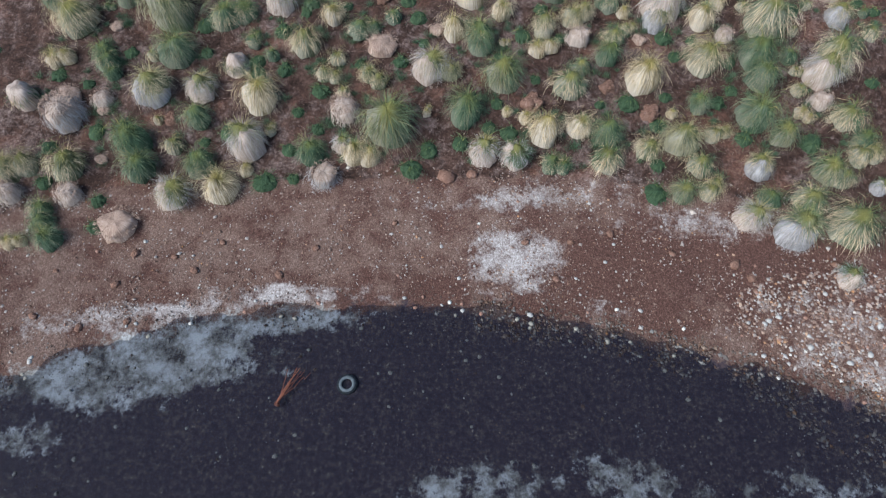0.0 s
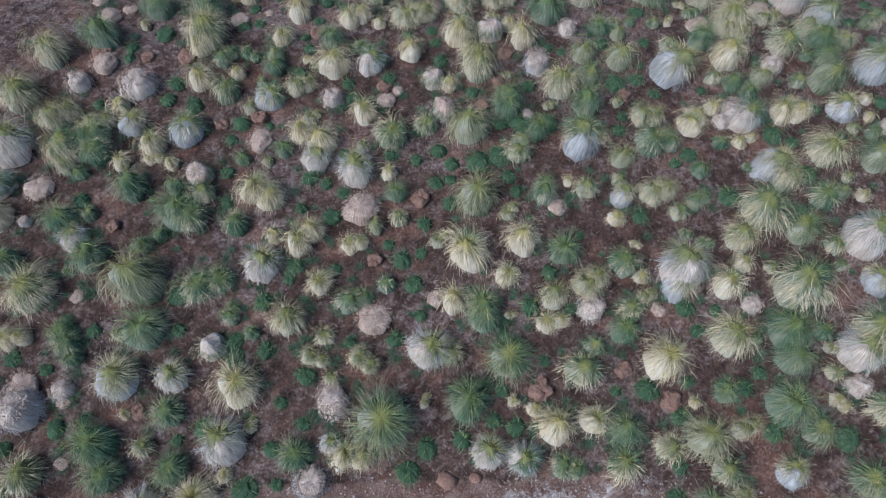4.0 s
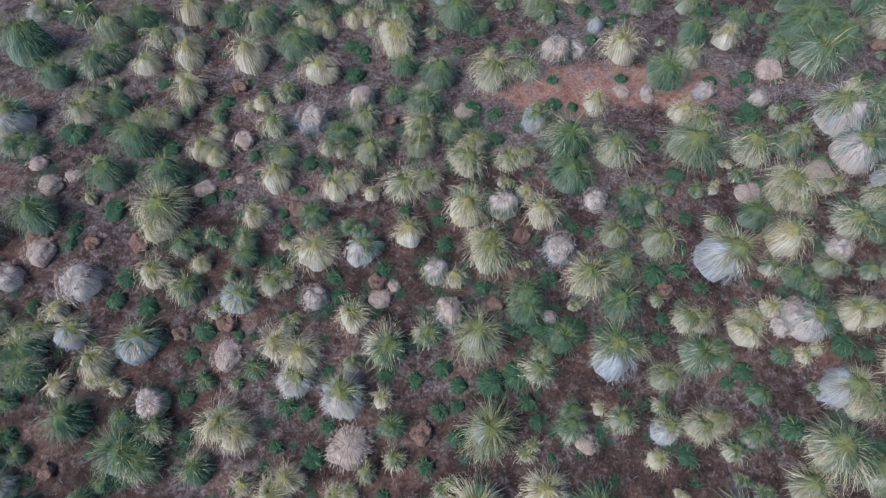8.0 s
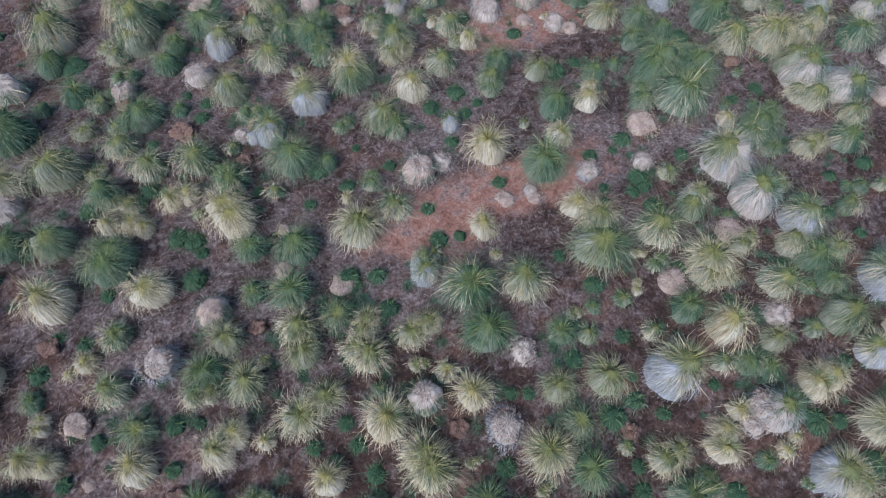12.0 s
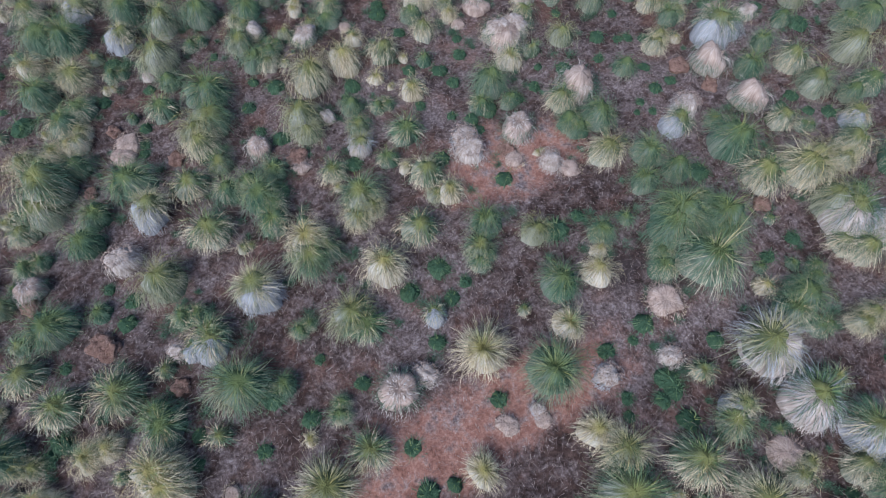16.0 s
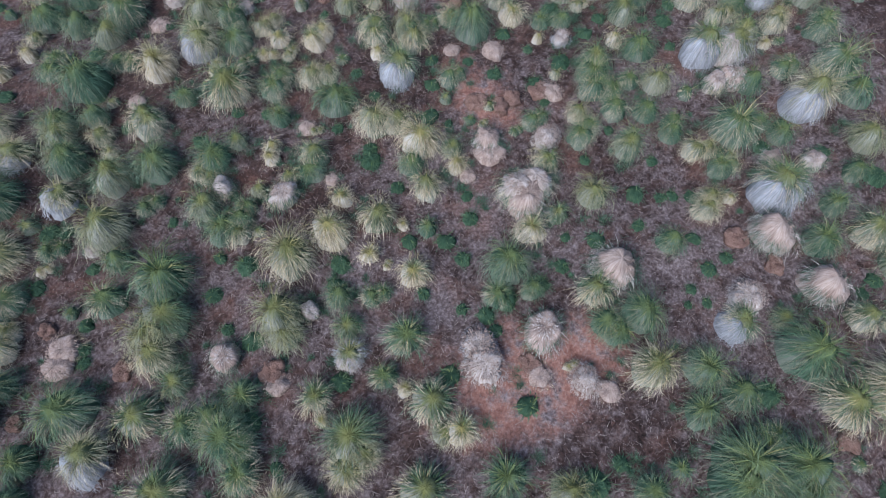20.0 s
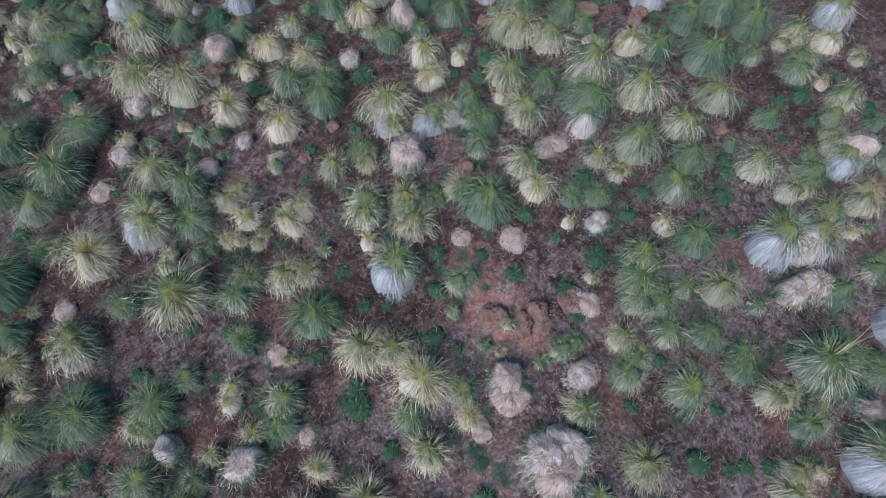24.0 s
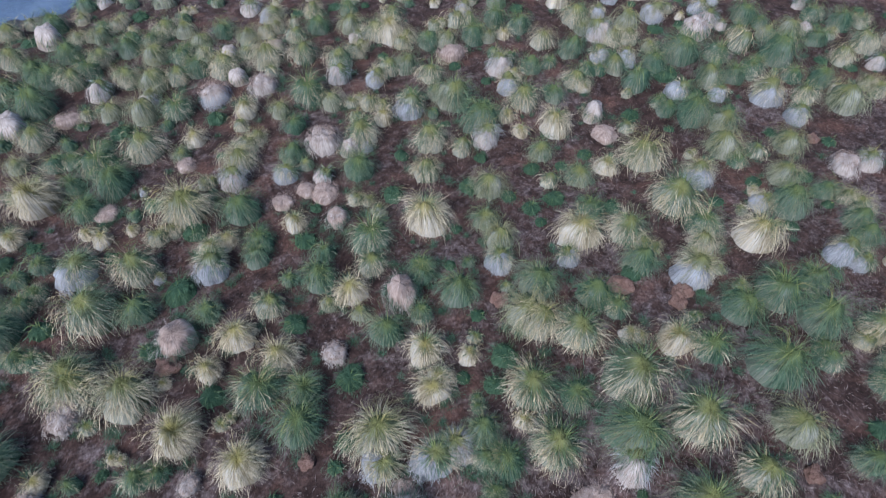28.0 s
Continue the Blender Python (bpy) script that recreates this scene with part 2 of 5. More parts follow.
def stone_material(name, tone):
    """Mixed pebbles; wet ones have a lower tone."""
    m = Mat(name, 0.8 if tone == 1 else 0.4, 0.3)
    stops = ((0.0, (0.10, 0.045, 0.035)), (0.25, (0.22, 0.12, 0.09)), (0.5, (0.30, 0.22, 0.19)), (0.72, (0.38, 0.34, 0.33)), (0.9, (0.52, 0.50, 0.50)), (0.96, (0.45, 0.20, 0.07)), (1.0, (0.75, 0.73, 0.70)))
    c = m.ramp(m.island(), *[(p, tuple(v * tone for v in col)) for p, col in stops])
    fine = m.noise(m.position(), 22.0)
    return m.done(m.mix(m.math("MULTIPLY", fine, 0.5), c, (0.10 * tone, 0.075 * tone, 0.06 * tone)), fine, 0.5, 0.02)


def plain_material(name, colour, other, rough=0.7, scale=12.0):
    m = Mat(name, rough, 0.3)
    fine = m.noise(m.coords(), scale)
    return m.done(m.mix(m.grey(fine, 0.35, 0.65), colour, other), fine, 0.4, 0.02)


SOIL, WATER, STONE, WET = ground_material(), water_material(), stone_material("beach_stone", 1.0), stone_material("wet_stone", 0.38)
BONE = plain_material("pale_stone", (0.75, 0.74, 0.72), (0.55, 0.53, 0.5))
RUBBER = plain_material("worn_rubber", (0.02, 0.022, 0.025), (0.06, 0.07, 0.075), 0.6, 20.0)
GREYSTONE = plain_material("grey_stone", (0.30, 0.29, 0.29), (0.50, 0.48, 0.47), 0.8)
REDSTONE = plain_material("brown_stone", (0.20, 0.10, 0.075), (0.34, 0.21, 0.17), 0.8)
SILTSTONE = plain_material("silty_stone", (0.16, 0.15, 0.13), (0.34, 0.32, 0.29), 0.85)
SILT = plain_material("grey_silt", (0.20, 0.22, 0.22), (0.36, 0.38, 0.38), 0.9, 9.0)
KELP = plain_material("red_brown_kelp", (0.16, 0.05, 0.03), (0.28, 0.11, 0.07), 0.5)

# ---- lie of the land ----
SEA = -0.25
RISE_Y = [-60, 4, 9.7, 12, 15, 18, 22, 27, 33, 40, 47, 55, 63, 70, 77, 88, 104, 112, 140]
RISE_Z = [-4.0, -0.75, -0.27, 0.17, 0.99, 2.07, 3.34, 4.42, 5.5, 5.4, 5.2, 4.6, 4.6, 4.15, 3.3, 2.36, 1.1, -0.5, -4.0]
LEAN_Y, LEAN_X = [10, 25, 40, 55, 75], [0.0, -0.09, -0.40, 0.05, 0.02]


def shore_line(x):
    """How far up the bay's waterline reaches."""
    return 9.9 - np.where(x < -4, 0.018, 0.012) * np.square(np.clip(x, -24, 22) + 4)


def inland(x, y):
    """A coordinate that counts metres up from the near shore, and bends off along the far one."""
    near = y + (9.9 - shore_line(x)) * np.interp(y, [9, 17], [1, 0])
    far = np.maximum(80.0, y - np.clip((x - 8) * 0.9, 0, 45))
    return np.where(y > 80, far, near)


def height(x, y):
    return np.interp(inland(x, y), RISE_Y, RISE_Z) + np.interp(y, LEAN_Y, LEAN_X) * np.clip(x - 0.2 * y, -25, 30) / 10


def spot(x, y, cx, cy, rx, ry):
    """1 inside an ellipse, falling to 0 round it."""
    return np.clip(1.35 - 0.75 * np.hypot((x - cx) / rx, (y - cy) / ry), 0, 1)


def axis(low, high, step, far):
    out = list(np.arange(low, high, step))
    reach, grow = step, [[], []]
    a, b = low, out[-1]
    while a > -far or b < far:
        reach *= 1.35
        a, b = a - reach, b + reach
        grow[0].append(a), grow[1].append(b)
    return np.array(grow[0][::-1] + out + grow[1])


def mesh_of(name, verts, faces, material, smooth=False):
    me = bpy.data.meshes.new(name)
    me.from_pydata(verts, [], faces)
    me.materials.append(material)
    if smooth:
        me.polygons.foreach_set("use_smooth", [True] * len(me.polygons))
    return me


LOOSE = ("stubble",)


def part(name, me, parent, label=""):
    """Links a mesh as one part of a thing."""
    ob = new(name, me)
    ob.parent = parent
    return tagged(ob, label, kind="stuff" if name in LOOSE else "")


def unevenness(x, y):
    """Small humps and hollows of the soil."""
    rough = np.array([noise.noise((a * 0.55, b * 0.55, 3.0)) * 0.13 + noise.noise((a * 1.6, b * 1.6, 9.0)) * 0.09 for a, b in zip(x.ravel(), y.ravel())])
    return rough.reshape(x.shape) * np.clip((inland(x, y) - 9.5) / 6, 0.6, 1) * (np.abs(x) < 90)


def ground():
    xs, ys = axis(-22, 48, 0.4, 2500), axis(-2, 100, 0.4, 2500)
    gx, gy = np.meshgrid(xs, ys)
    u = inland(gx, gy)
    gz = height(gx, gy)
    gz += unevenness(gx, gy)
    n, k = gx.shape
    cell = (np.arange(n - 1)[:, None] * k + np.arange(k - 1)).ravel()
    me = mesh_of("ground", np.stack([gx, gy, gz], -1).reshape(-1, 3), np.stack([cell, cell + 1, cell + k + 1, cell + k], -1), SOIL, True)
    gravel = np.maximum.reduce([0.75 * spot(gx, gy, 4.4, 14.0, 3.8, 0.55), spot(gx, gy, 2.6, 11.4, 1.6, 1.2), 0.9 * spot(gx, gy, -6.2, 10.2, 3.4, 0.34),
                                0.85 * spot(gx, gy, -10.8, 9.45, 3.0, 0.34), 0.5 * spot(gx, gy, 14.0, 9.0, 2.6, 1.0), 0.6 * spot(gx, gy, 10.5, 12.7, 3.0, 0.6),
                                0.6 * spot(gx, gy, -14.5, 9.0, 2.2, 0.5), 0.5 * spot(gx, gy, 5.6, 9.3, 1.6, 0.4), 0.6 * spot(gx, gy, 15.5, 6.5, 2.5, 2.0)])
    sand = np.maximum.reduce([1.0 * spot(gx, gy, -12.2, 7.9, 4.4, 1.6), 0.55 * spot(gx, gy, 1.0, 3.0, 3.0, 0.9), 0.55 * spot(gx, gy, 6.0, 3.2, 2.0, 1.0),
                              0.4 * spot(gx, gy, 11.0, 2.5, 4.0, 1.2), 0.9 * spot(gx, gy, -6.8, 9.3, 3.2, 0.7), 0.5 * spot(gx, gy, -15.5, 4.8, 2.5, 0.8)])
    bare = np.maximum.reduce([spot(gx, gy, 5.5, 40.2, 3.0, 1.3), spot(gx, gy, 9.5, 40.5, 3.2, 1.2), spot(gx, gy, 13.5, 49.2, 3.0, 1.6), 0.7 * spot(gx, gy, 17.5, 61, 1.3, 2.6)])
    mud = np.maximum(spot(gx, gy, 17.0, 42.2, 1.2, 0.6), 0.8 * spot(gx, gy, 14.6, 43.0, 1.0, 0.5))
    fields = {"beach": np.where(gy < 40, np.clip((15.6 - u) / 1.2, 0, 1), 0), "sea": np.where(gy < 60, np.clip((9.9 - u) / 2.0 + 0.35, 0, 1), np.clip((u - 109) / 2, 0, 1)),
              "weed": np.maximum(spot(gx, gy, 8.5, 10.8, 5.5, 1.6), 0.6 * spot(gx, gy, -1.0, 10.2, 3.5, 0.5)), "gravel": gravel, "sand": sand, "bare": bare, "mud": mud,
              "dry": np.interp(gy, [14, 28, 34, 40, 54, 64, 80], [0.15, 0.15, 0.3, 0.6, 0.6, 0.25, 0.1])}
    for key, values in fields.items():
        me.attributes.new(key, "FLOAT", "POINT").data.foreach_set("value", np.asarray(values, float).ravel())
    tagged(new("ground", me), "uneven reddish-brown peat soil with dry grass litter and a weedy beach", "ground", kind="structure")


def open_sea_material():
    """Deep, slightly turbid water with small waves; its blue-grey base colour also stands in for mirrored sky."""
    m = Mat("open_sea", 0.12, 0.5)
    at = m.position()
    c = m.ramp(m.noise(at, 0.3, 4.0), (0.35, (0.075, 0.10, 0.16)), (0.65, (0.13, 0.16, 0.23)))
    return m.done(c, m.noise(at, 2.2, 5.0, 0.7), 0.6, 0.15)


def water(name, y0, y1, x0, x1, label, material=WATER):
    me = mesh_of(name, [(x0, y0, SEA), (x1, y0, SEA), (x1, y1, SEA), (x0, y1, SEA)], [(0, 1, 2, 3)], material)
    tagged(new(name, me), label, "sea", kind="structure")


ground()
water("water", -2500, 13, -2500, 2500, "clear dark shallow sea water along the beach")
water("water_far", 100, 2500, -2500, 2500, "grey sea water beyond the tussock slope", open_sea_material())

# ---- tussock grass ----
rng = np.random.default_rng(7)


LEVEL = {"density": 1.0}


def blades(n, base, z0, up, length, drop, width, material, name, jitter=0.12, hug=0.0):
    """A mesh of n tapered arching blades. Pairs are (inner, outer) values: distance of the root from the axis, its height, the angle
    at which a blade leaves, its length and how far it bows down."""
    n, width = int(n * LEVEL["density"]), width / LEVEL["density"] ** 0.7
    f = np.sqrt(rng.random(n))
    a = rng.random(n) * 2 * np.pi
    lay = lambda pair: pair[0] + (pair[1] - pair[0]) * f
    stray = lambda k: 1 + rng.normal(0, k, n)
    r0, z, el = lay(base), lay(z0) + rng.normal(0, 0.03, n), np.radians(lay(up) + rng.normal(0, 9, n))
    ln, dr = lay(length) * stray(0.16), lay(drop) * stray(0.2)
    turn = a + rng.normal(0, 0.30, n)
    out, side = np.stack([np.cos(turn), np.sin(turn)], -1), np.stack([-np.sin(turn), np.cos(turn)], -1)
    root = np.stack([np.cos(a), np.sin(a)], -1) * r0[:, None]
    twist = rng.normal(0, 0.5, n)
    bend = rng.normal(0, jitter, n)
    rows, along = [], []
    for s, w in ((0.0, 1.0), (0.5, 0.9), (1.0, 0.0)):
        flat = root + out * (ln * np.cos(el) * (s - hug * s * s))[:, None] + side * (bend * ln * s * s)[:, None]
        high = np.maximum(z + ln * (np.sin(el) * s - dr * s * s), 0.01 + 0.05 * rng.random(n))
        mid = np.concatenate([flat, high[:, None]], -1)
        if w:
            half = np.concatenate([side * np.cos(twist)[:, None], np.sin(twist)[:, None]], -1) * (width * w / 2 * stray(0.2))[:, None]
            rows += [mid - half, mid + half]
            along += [s, s]
        else:
            rows.append(mid)
            along.append(1.0)
    verts = np.stack(rows, 1).reshape(-1, 3)
    o = np.arange(n) * 5
    faces = [(i, i + 1, i + 3, i + 2) for i in o] + [(i + 2, i + 3, i + 4) for i in o]
    me = mesh_of(name, verts, faces, material)
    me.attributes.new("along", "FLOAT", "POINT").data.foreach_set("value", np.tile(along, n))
    return me


def mound(name, radius, tall, material, flat=2.0, lumps=0.14, rings=8, sides=18):
    """A lumpy dome; flat squares its shoulders."""
    seed = rng.random(3) * 40
    verts, faces = [], []
    for i in range(rings):
        v = i / (rings - 1)
        ang = v * math.pi / 2
        r, z = math.cos(ang) ** (2 / flat), math.sin(ang) ** (2 / flat)
        for j in range(sides):
            b = 2 * math.pi * j / sides
            p = Vector((math.cos(b) * r, math.sin(b) * r, z))
            k = 1 + lumps * noise.noise(p * 1.3 + Vector(seed)) * 1.6 + lumps * 0.7 * noise.noise(p * 4.1 + Vector(seed)) + lumps * 0.5 * noise.noise(p * 9.0 + Vector(seed))
            verts.append((p.x * radius * k, p.y * radius * k, p.z * tall * k - (0.12 if i == 0 else 0)))
    for i in range(rings - 1):
        for j in range(sides):
            q = (j + 1) % sides
            faces.append((i * sides + j, i * sides + q, (i + 1) * sides + q, (i + 1) * sides + j))
    me = mesh_of(name, verts, faces, material, True)
    me.attributes.new("own", "FLOAT_VECTOR", "POINT").data.foreach_set("vector", np.array(verts).ravel())
    return me


def strands(name, material, *bunches):
    """One mesh of blades from bunches made by hair() and fountain()."""
    verts, inner = np.concatenate([b[0] for b in bunches]), np.concatenate([b[1] for b in bunches])
    o = np.arange(len(verts) // 4) * 4
    faces = np.concatenate([np.stack([o, o + 1, o + 2], -1), np.stack([o + 2, o + 1, o + 3], -1)])
    me = mesh_of(name, verts, faces, material)
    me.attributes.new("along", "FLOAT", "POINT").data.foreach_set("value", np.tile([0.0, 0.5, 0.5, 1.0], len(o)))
    me.attributes.new("inner", "FLOAT", "POINT").data.foreach_set("value", inner)
    return me


def bearings(n, toward, spread, wander):
    """Directions in which n blades leave and how far each sways: all round, or gathered about one side; some lie together in locks that
    part from one another."""
    a = rng.random(n) * 2 * np.pi if toward is None else rng.normal(toward, spread, n)
    sway = rng.normal(0, wander, n)
    lock = rng.integers(0, 60, n)
    held = np.where(rng.random(n) < 0.35, 0.6, 0.0)
    centre, bend = (rng.random(60) * 2 * np.pi if toward is None else rng.normal(toward, spread, 60)), rng.normal(0, wander * 1.2, 60)
    a = np.where(held > 0, centre[lock] + rng.normal(0, 0.12, n), a)
    return a, sway * (1 - held) + bend[lock] * held, lock


def hair(n, start, span, radius, tall, puff, width, at=(0, 0, 0), wander=0.22, toward=None, spread=0.9):
    """n blades that spring from the top of a dome and drape over it. start: the angles from the top, in degrees, between which they spring;
    span: how far they run; puff: how far their tips stand off."""
    n, width = int(n * LEVEL["density"]), width / LEVEL["density"] ** 0.7
    t0 = np.radians(start[0] + (start[1] - start[0]) * np.sqrt(rng.random(n)))
    t1 = np.minimum(t0 + np.radians(span[0] + (span[1] - span[0]) * rng.random(n)), np.radians(114))
    a, sway, lock = bearings(n, toward, spread, wander)
    lobe = 1 + 0.08 * np.sin(2 * a + rng.random() * 6) + 0.06 * np.sin(3 * a + rng.random() * 6) + 0.05 * np.sin(7 * a + rng.random() * 6)
    big = lobe * (1 + rng.normal(0, 0.05, n)) * (1 + rng.normal(0, 0.04, 60))[lock]
    lift = puff * rng.random(n) ** 1.5
    rows = []
    for s, w in ((0.0, 0.0), (0.45, 1.0), (1.0, 0.0)):
        t, b, k = t0 + (t1 - t0) * s, a + sway * s * s, big * (1 + lift * s)
        mid = np.stack([np.cos(b) * np.sin(t) * radius * k, np.sin(b) * np.sin(t) * radius * k, np.cos(t) * tall * k], -1) + at
        if w:
            half = np.stack([-np.sin(b), np.cos(b), rng.normal(0, 0.35, n)], -1) * (width * w / 2 * (1 + rng.normal(0, 0.25, n)))[:, None]
            rows += [mid - half, mid + half]
        else:
            rows.append(mid)
    fade = np.clip(1.25 - np.degrees(t0) / 38, 0, 1)
    return np.stack(rows, 1).reshape(-1, 3), np.stack([fade * f for f in (1.0, 0.75, 0.75, 0.1)], -1).ravel()


def fountain(n, start, span, radius, tall, puff, width, at=(0, 0, 0), wander=0.22, deep=0.3, toward=None, spread=0.9):
    """n blades that spring from the deep heart of a clump and radiate up, out and over, so that their tips make its outline.
    start: the angles from upright, in degrees, between which they leave; span: how far they bow over; deep: how far out they are rooted."""
    n, width = int(n * LEVEL["density"]), width / LEVEL["density"] ** 0.7
    t0 = np.radians(start[0] + (start[1] - start[0]) * np.sqrt(rng.random(n)))
    t1 = np.minimum(t0 + np.radians(span[0] + (span[1] - span[0]) * rng.random(n)), np.radians(118))
    a, sway, lock = bearings(n, toward, spread, wander)
    lobe = 1 + 0.09 * np.sin(2 * a + rng.random() * 6) + 0.07 * np.sin(3 * a + rng.random() * 6) + 0.05 * np.sin(7 * a + rng.random() * 6)
    far = lobe * (1 + rng.normal(0, 0.07, 60))[lock] * (1 + puff * rng.normal(0, 0.5, n)) * rng.choice([0.98, 0.86, 0.68], n, p=[0.5, 0.32, 0.18])
    rows = []
    for f, t, k, w in ((0.0, t0 * 0.8, np.full(n, deep), 0.0), (0.5, t0 + (t1 - t0) * 0.25, deep + (far - deep) * 0.55, 1.0), (1.0, t1, far, 0.0)):
        b = a + sway * f
        mid = np.stack([np.cos(b) * np.sin(t) * radius * k, np.sin(b) * np.sin(t) * radius * k, np.cos(t) * tall * k], -1) + at
        if w:
            half = np.stack([-np.sin(b), np.cos(b), rng.normal(0, 0.35, n)], -1) * (width / 2 * (1 + rng.normal(0, 0.25, n)))[:, None]
            rows += [mid - half, mid + half]
        else:
            rows.append(mid)
    fade = np.clip(1.2 - np.degrees(t0) / 45, 0, 1)
    return np.stack(rows, 1).reshape(-1, 3), np.stack([fade * f for f in (1.0, 0.85, 0.85, 0.4)], -1).ravel()


def mound_at(name, radius, tall, material, at):
    me = mound(name, radius, tall, material, 2.1, 0.18, 8, 15)
    me.transform(Matrix.Translation(at))
    return me


FINE = 0.0125
UP = (0, 0, 0.34)
# bearing of the flank with the paler blades, and of the one across from it
PALE_SIDE, OTHER_SIDE = math.radians(215), math.radians(35)


def kind_green(v):
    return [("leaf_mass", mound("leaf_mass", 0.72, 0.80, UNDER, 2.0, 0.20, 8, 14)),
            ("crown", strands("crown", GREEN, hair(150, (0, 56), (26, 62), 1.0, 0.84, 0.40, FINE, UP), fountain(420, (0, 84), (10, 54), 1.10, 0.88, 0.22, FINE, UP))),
            ("skirt", strands("skirt", (LIME, STRAW, LIME, LIME)[v % 4], fountain(130 + 40 * (v % 3), (6, 86), (10, 50), 1.10, 0.86, 0.22, FINE, UP, 0.25, 0.3, PALE_SIDE, 1.3)))]


def kind_mixed(v):
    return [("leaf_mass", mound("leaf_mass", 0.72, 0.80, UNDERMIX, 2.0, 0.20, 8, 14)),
            ("crown", strands("crown", LIME if v % 2 else GREEN, hair(90, (0, 56), (26, 60), 1.0, 0.84, 0.40, FINE, UP, 0.24, OTHER_SIDE, 1.5), fountain(330, (0, 82), (10, 52), 1.08, 0.90, 0.22, FINE, UP))),
            ("skirt", strands("skirt", STRAW if v % 3 else LIME, hair(90, (10, 66), (26, 56), 1.02, 0.84, 0.40, FINE, UP, 0.25, PALE_SIDE, 1.2), fountain(240, (24, 92), (10, 46), 1.10, 0.84, 0.22, FINE, UP, 0.25, 0.3, PALE_SIDE, 1.5)))]


def kind_straw(v):
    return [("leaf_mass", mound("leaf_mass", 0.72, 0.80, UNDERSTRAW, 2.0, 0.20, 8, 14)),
            ("skirt", strands("skirt", STRAW, hair(130, (4, 60), (26, 58), 1.0, 0.84, 0.40, FINE, UP), fountain(380, (8, 92), (10, 52), 1.08, 0.86, 0.22, FINE, UP))),
            ("crown", strands("crown", LIME if v % 2 else GREEN, fountain(130, (0, 50), (6, 36), 0.84, 0.92, 0.25, FINE, UP), fountain(90, (20, 88), (10, 46), 1.08, 0.84, 0.22, FINE, UP, 0.25, 0.3, OTHER_SIDE, 0.8)))]


def kind_pedestal(v):
    off = (0.12 + 0.02 * v, 0.05 + 0.03 * (v % 3), 0.46)
    return [("thatch", mound_at("thatch", 0.74, 0.74, THATCH if v % 3 else PALE, (-0.08, -0.06, 0))),
            ("hanging_thatch", strands("hanging_thatch", ASH if v % 3 else CREAM, hair(260, (12, 62), (24, 46), 0.79, 0.80, 0.20, FINE * 1.15, (-0.08, -0.06, 0), 0.3, PALE_SIDE + 0.25, 1.3))),
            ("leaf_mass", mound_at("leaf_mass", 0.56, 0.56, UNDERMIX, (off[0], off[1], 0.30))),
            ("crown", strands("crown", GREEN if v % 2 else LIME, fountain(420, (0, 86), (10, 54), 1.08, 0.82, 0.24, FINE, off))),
            ("skirt", strands("skirt", STRAW if v % 3 else ASH, fountain(280, (24, 94), (10, 46), 1.06, 0.76, 0.24, FINE, off, 0.25, 0.3, PALE_SIDE, 1.4)))]


def kind_bare(v):
    """A tussock that has lost its leaves: a blunt column of thatch, worn to a pinkish plateau on top."""
    return [("thatch", mound("thatch", 0.80, 0.76, PALE, 3.0, 0.17, 10, 22)),
            ("hanging_thatch", strands("hanging_thatch", CREAM if v < 3 else ASH, hair(420, (36, 70), (18, 44), 0.98, 0.92, 0.22, FINE * 1.2, (0, 0, 0), 0.3), hair(160, (30, 66), (14, 36), 1.02, 0.96, 0.30, FINE * 1.2, (0, 0, 0), 0.4, PALE_SIDE, 1.2))),
            ("stubble", blades(420, (0.0, 0.80), (0.82, 0.74), (70, 10), (0.07, 0.18), (0.3, 0.5), 0.026, PINK, "stubble"))]


def kind_dead(v):
    """A low dead tussock, cropped to stubble, some with a fringe of live blades."""
    return [("dead_crown", mound("dead_crown", 0.84, 0.54, DEADTOP, 3.0, 0.18, 10, 22)),
            ("stubble", blades(430, (0.0, 0.96), (0.56, 0.40), (70, 0), (0.07, 0.20), (0.3, 0.5), 0.024, PINK, "stubble")),
            ("fringe", strands("fringe", GREEN if v % 2 else STRAW, hair(150 * (v % 3), (56, 80), (18, 36), 1.0, 0.66, 0.35, 0.018, (0, 0, 0), 0.3, OTHER_SIDE, 1.4)))][: 3 if v % 3 else 2]


def kind_stump(v):
    return [("peat", mound("peat", 0.86, 0.62 + 0.1 * (v % 2), PEAT, 2.9, 0.30, 14, 30)),
            ("stubble", blades(110, (0.1, 0.8), (0.62, 0.50), (75, 20), (0.08, 0.18), (0.3, 0.4), 0.018, PINK, "stubble"))]


def kind_low(v):
    """A small round tuft, one mesh: its dense leaves and the blades over them."""
    green = (DEEP, GREEN, DEEP, DEEP)[v % 4]
    body, cover = mound("grass_tuft", 0.72, 0.52, UNDERLOW, 2.0, 0.2, 6, 12), strands("grass_tuft", green, hair(90, (0, 66), (20, 50), 0.94, 0.70, 0.35, 0.022), fountain(150, (0, 84), (6, 40), 1.05, 0.78, 0.25, 0.022, (0, 0, 0.04)))
    count = len(body.vertices)
    verts = [tuple(p.co) for me in (body, cover) for p in me.vertices]
    faces = [tuple(p.vertices) for p in body.polygons] + [tuple(i + count for i in p.vertices) for p in cover.polygons]
    me = mesh_of("grass_tuft", verts, faces, UNDERLOW)
    me.materials.append(green)
    me.polygons.foreach_set("material_index", [0] * len(body.polygons) + [1] * len(cover.polygons))
    for key in ("along", "inner"):
        me.attributes.new(key, "FLOAT", "POINT").data.foreach_set("value", [0.0] * count + [a.value for a in cover.attributes[key].data])
    me.attributes.new("own", "FLOAT_VECTOR", "POINT").data.foreach_set("vector", np.array(verts).ravel())
    return [("grass_tuft", me)]


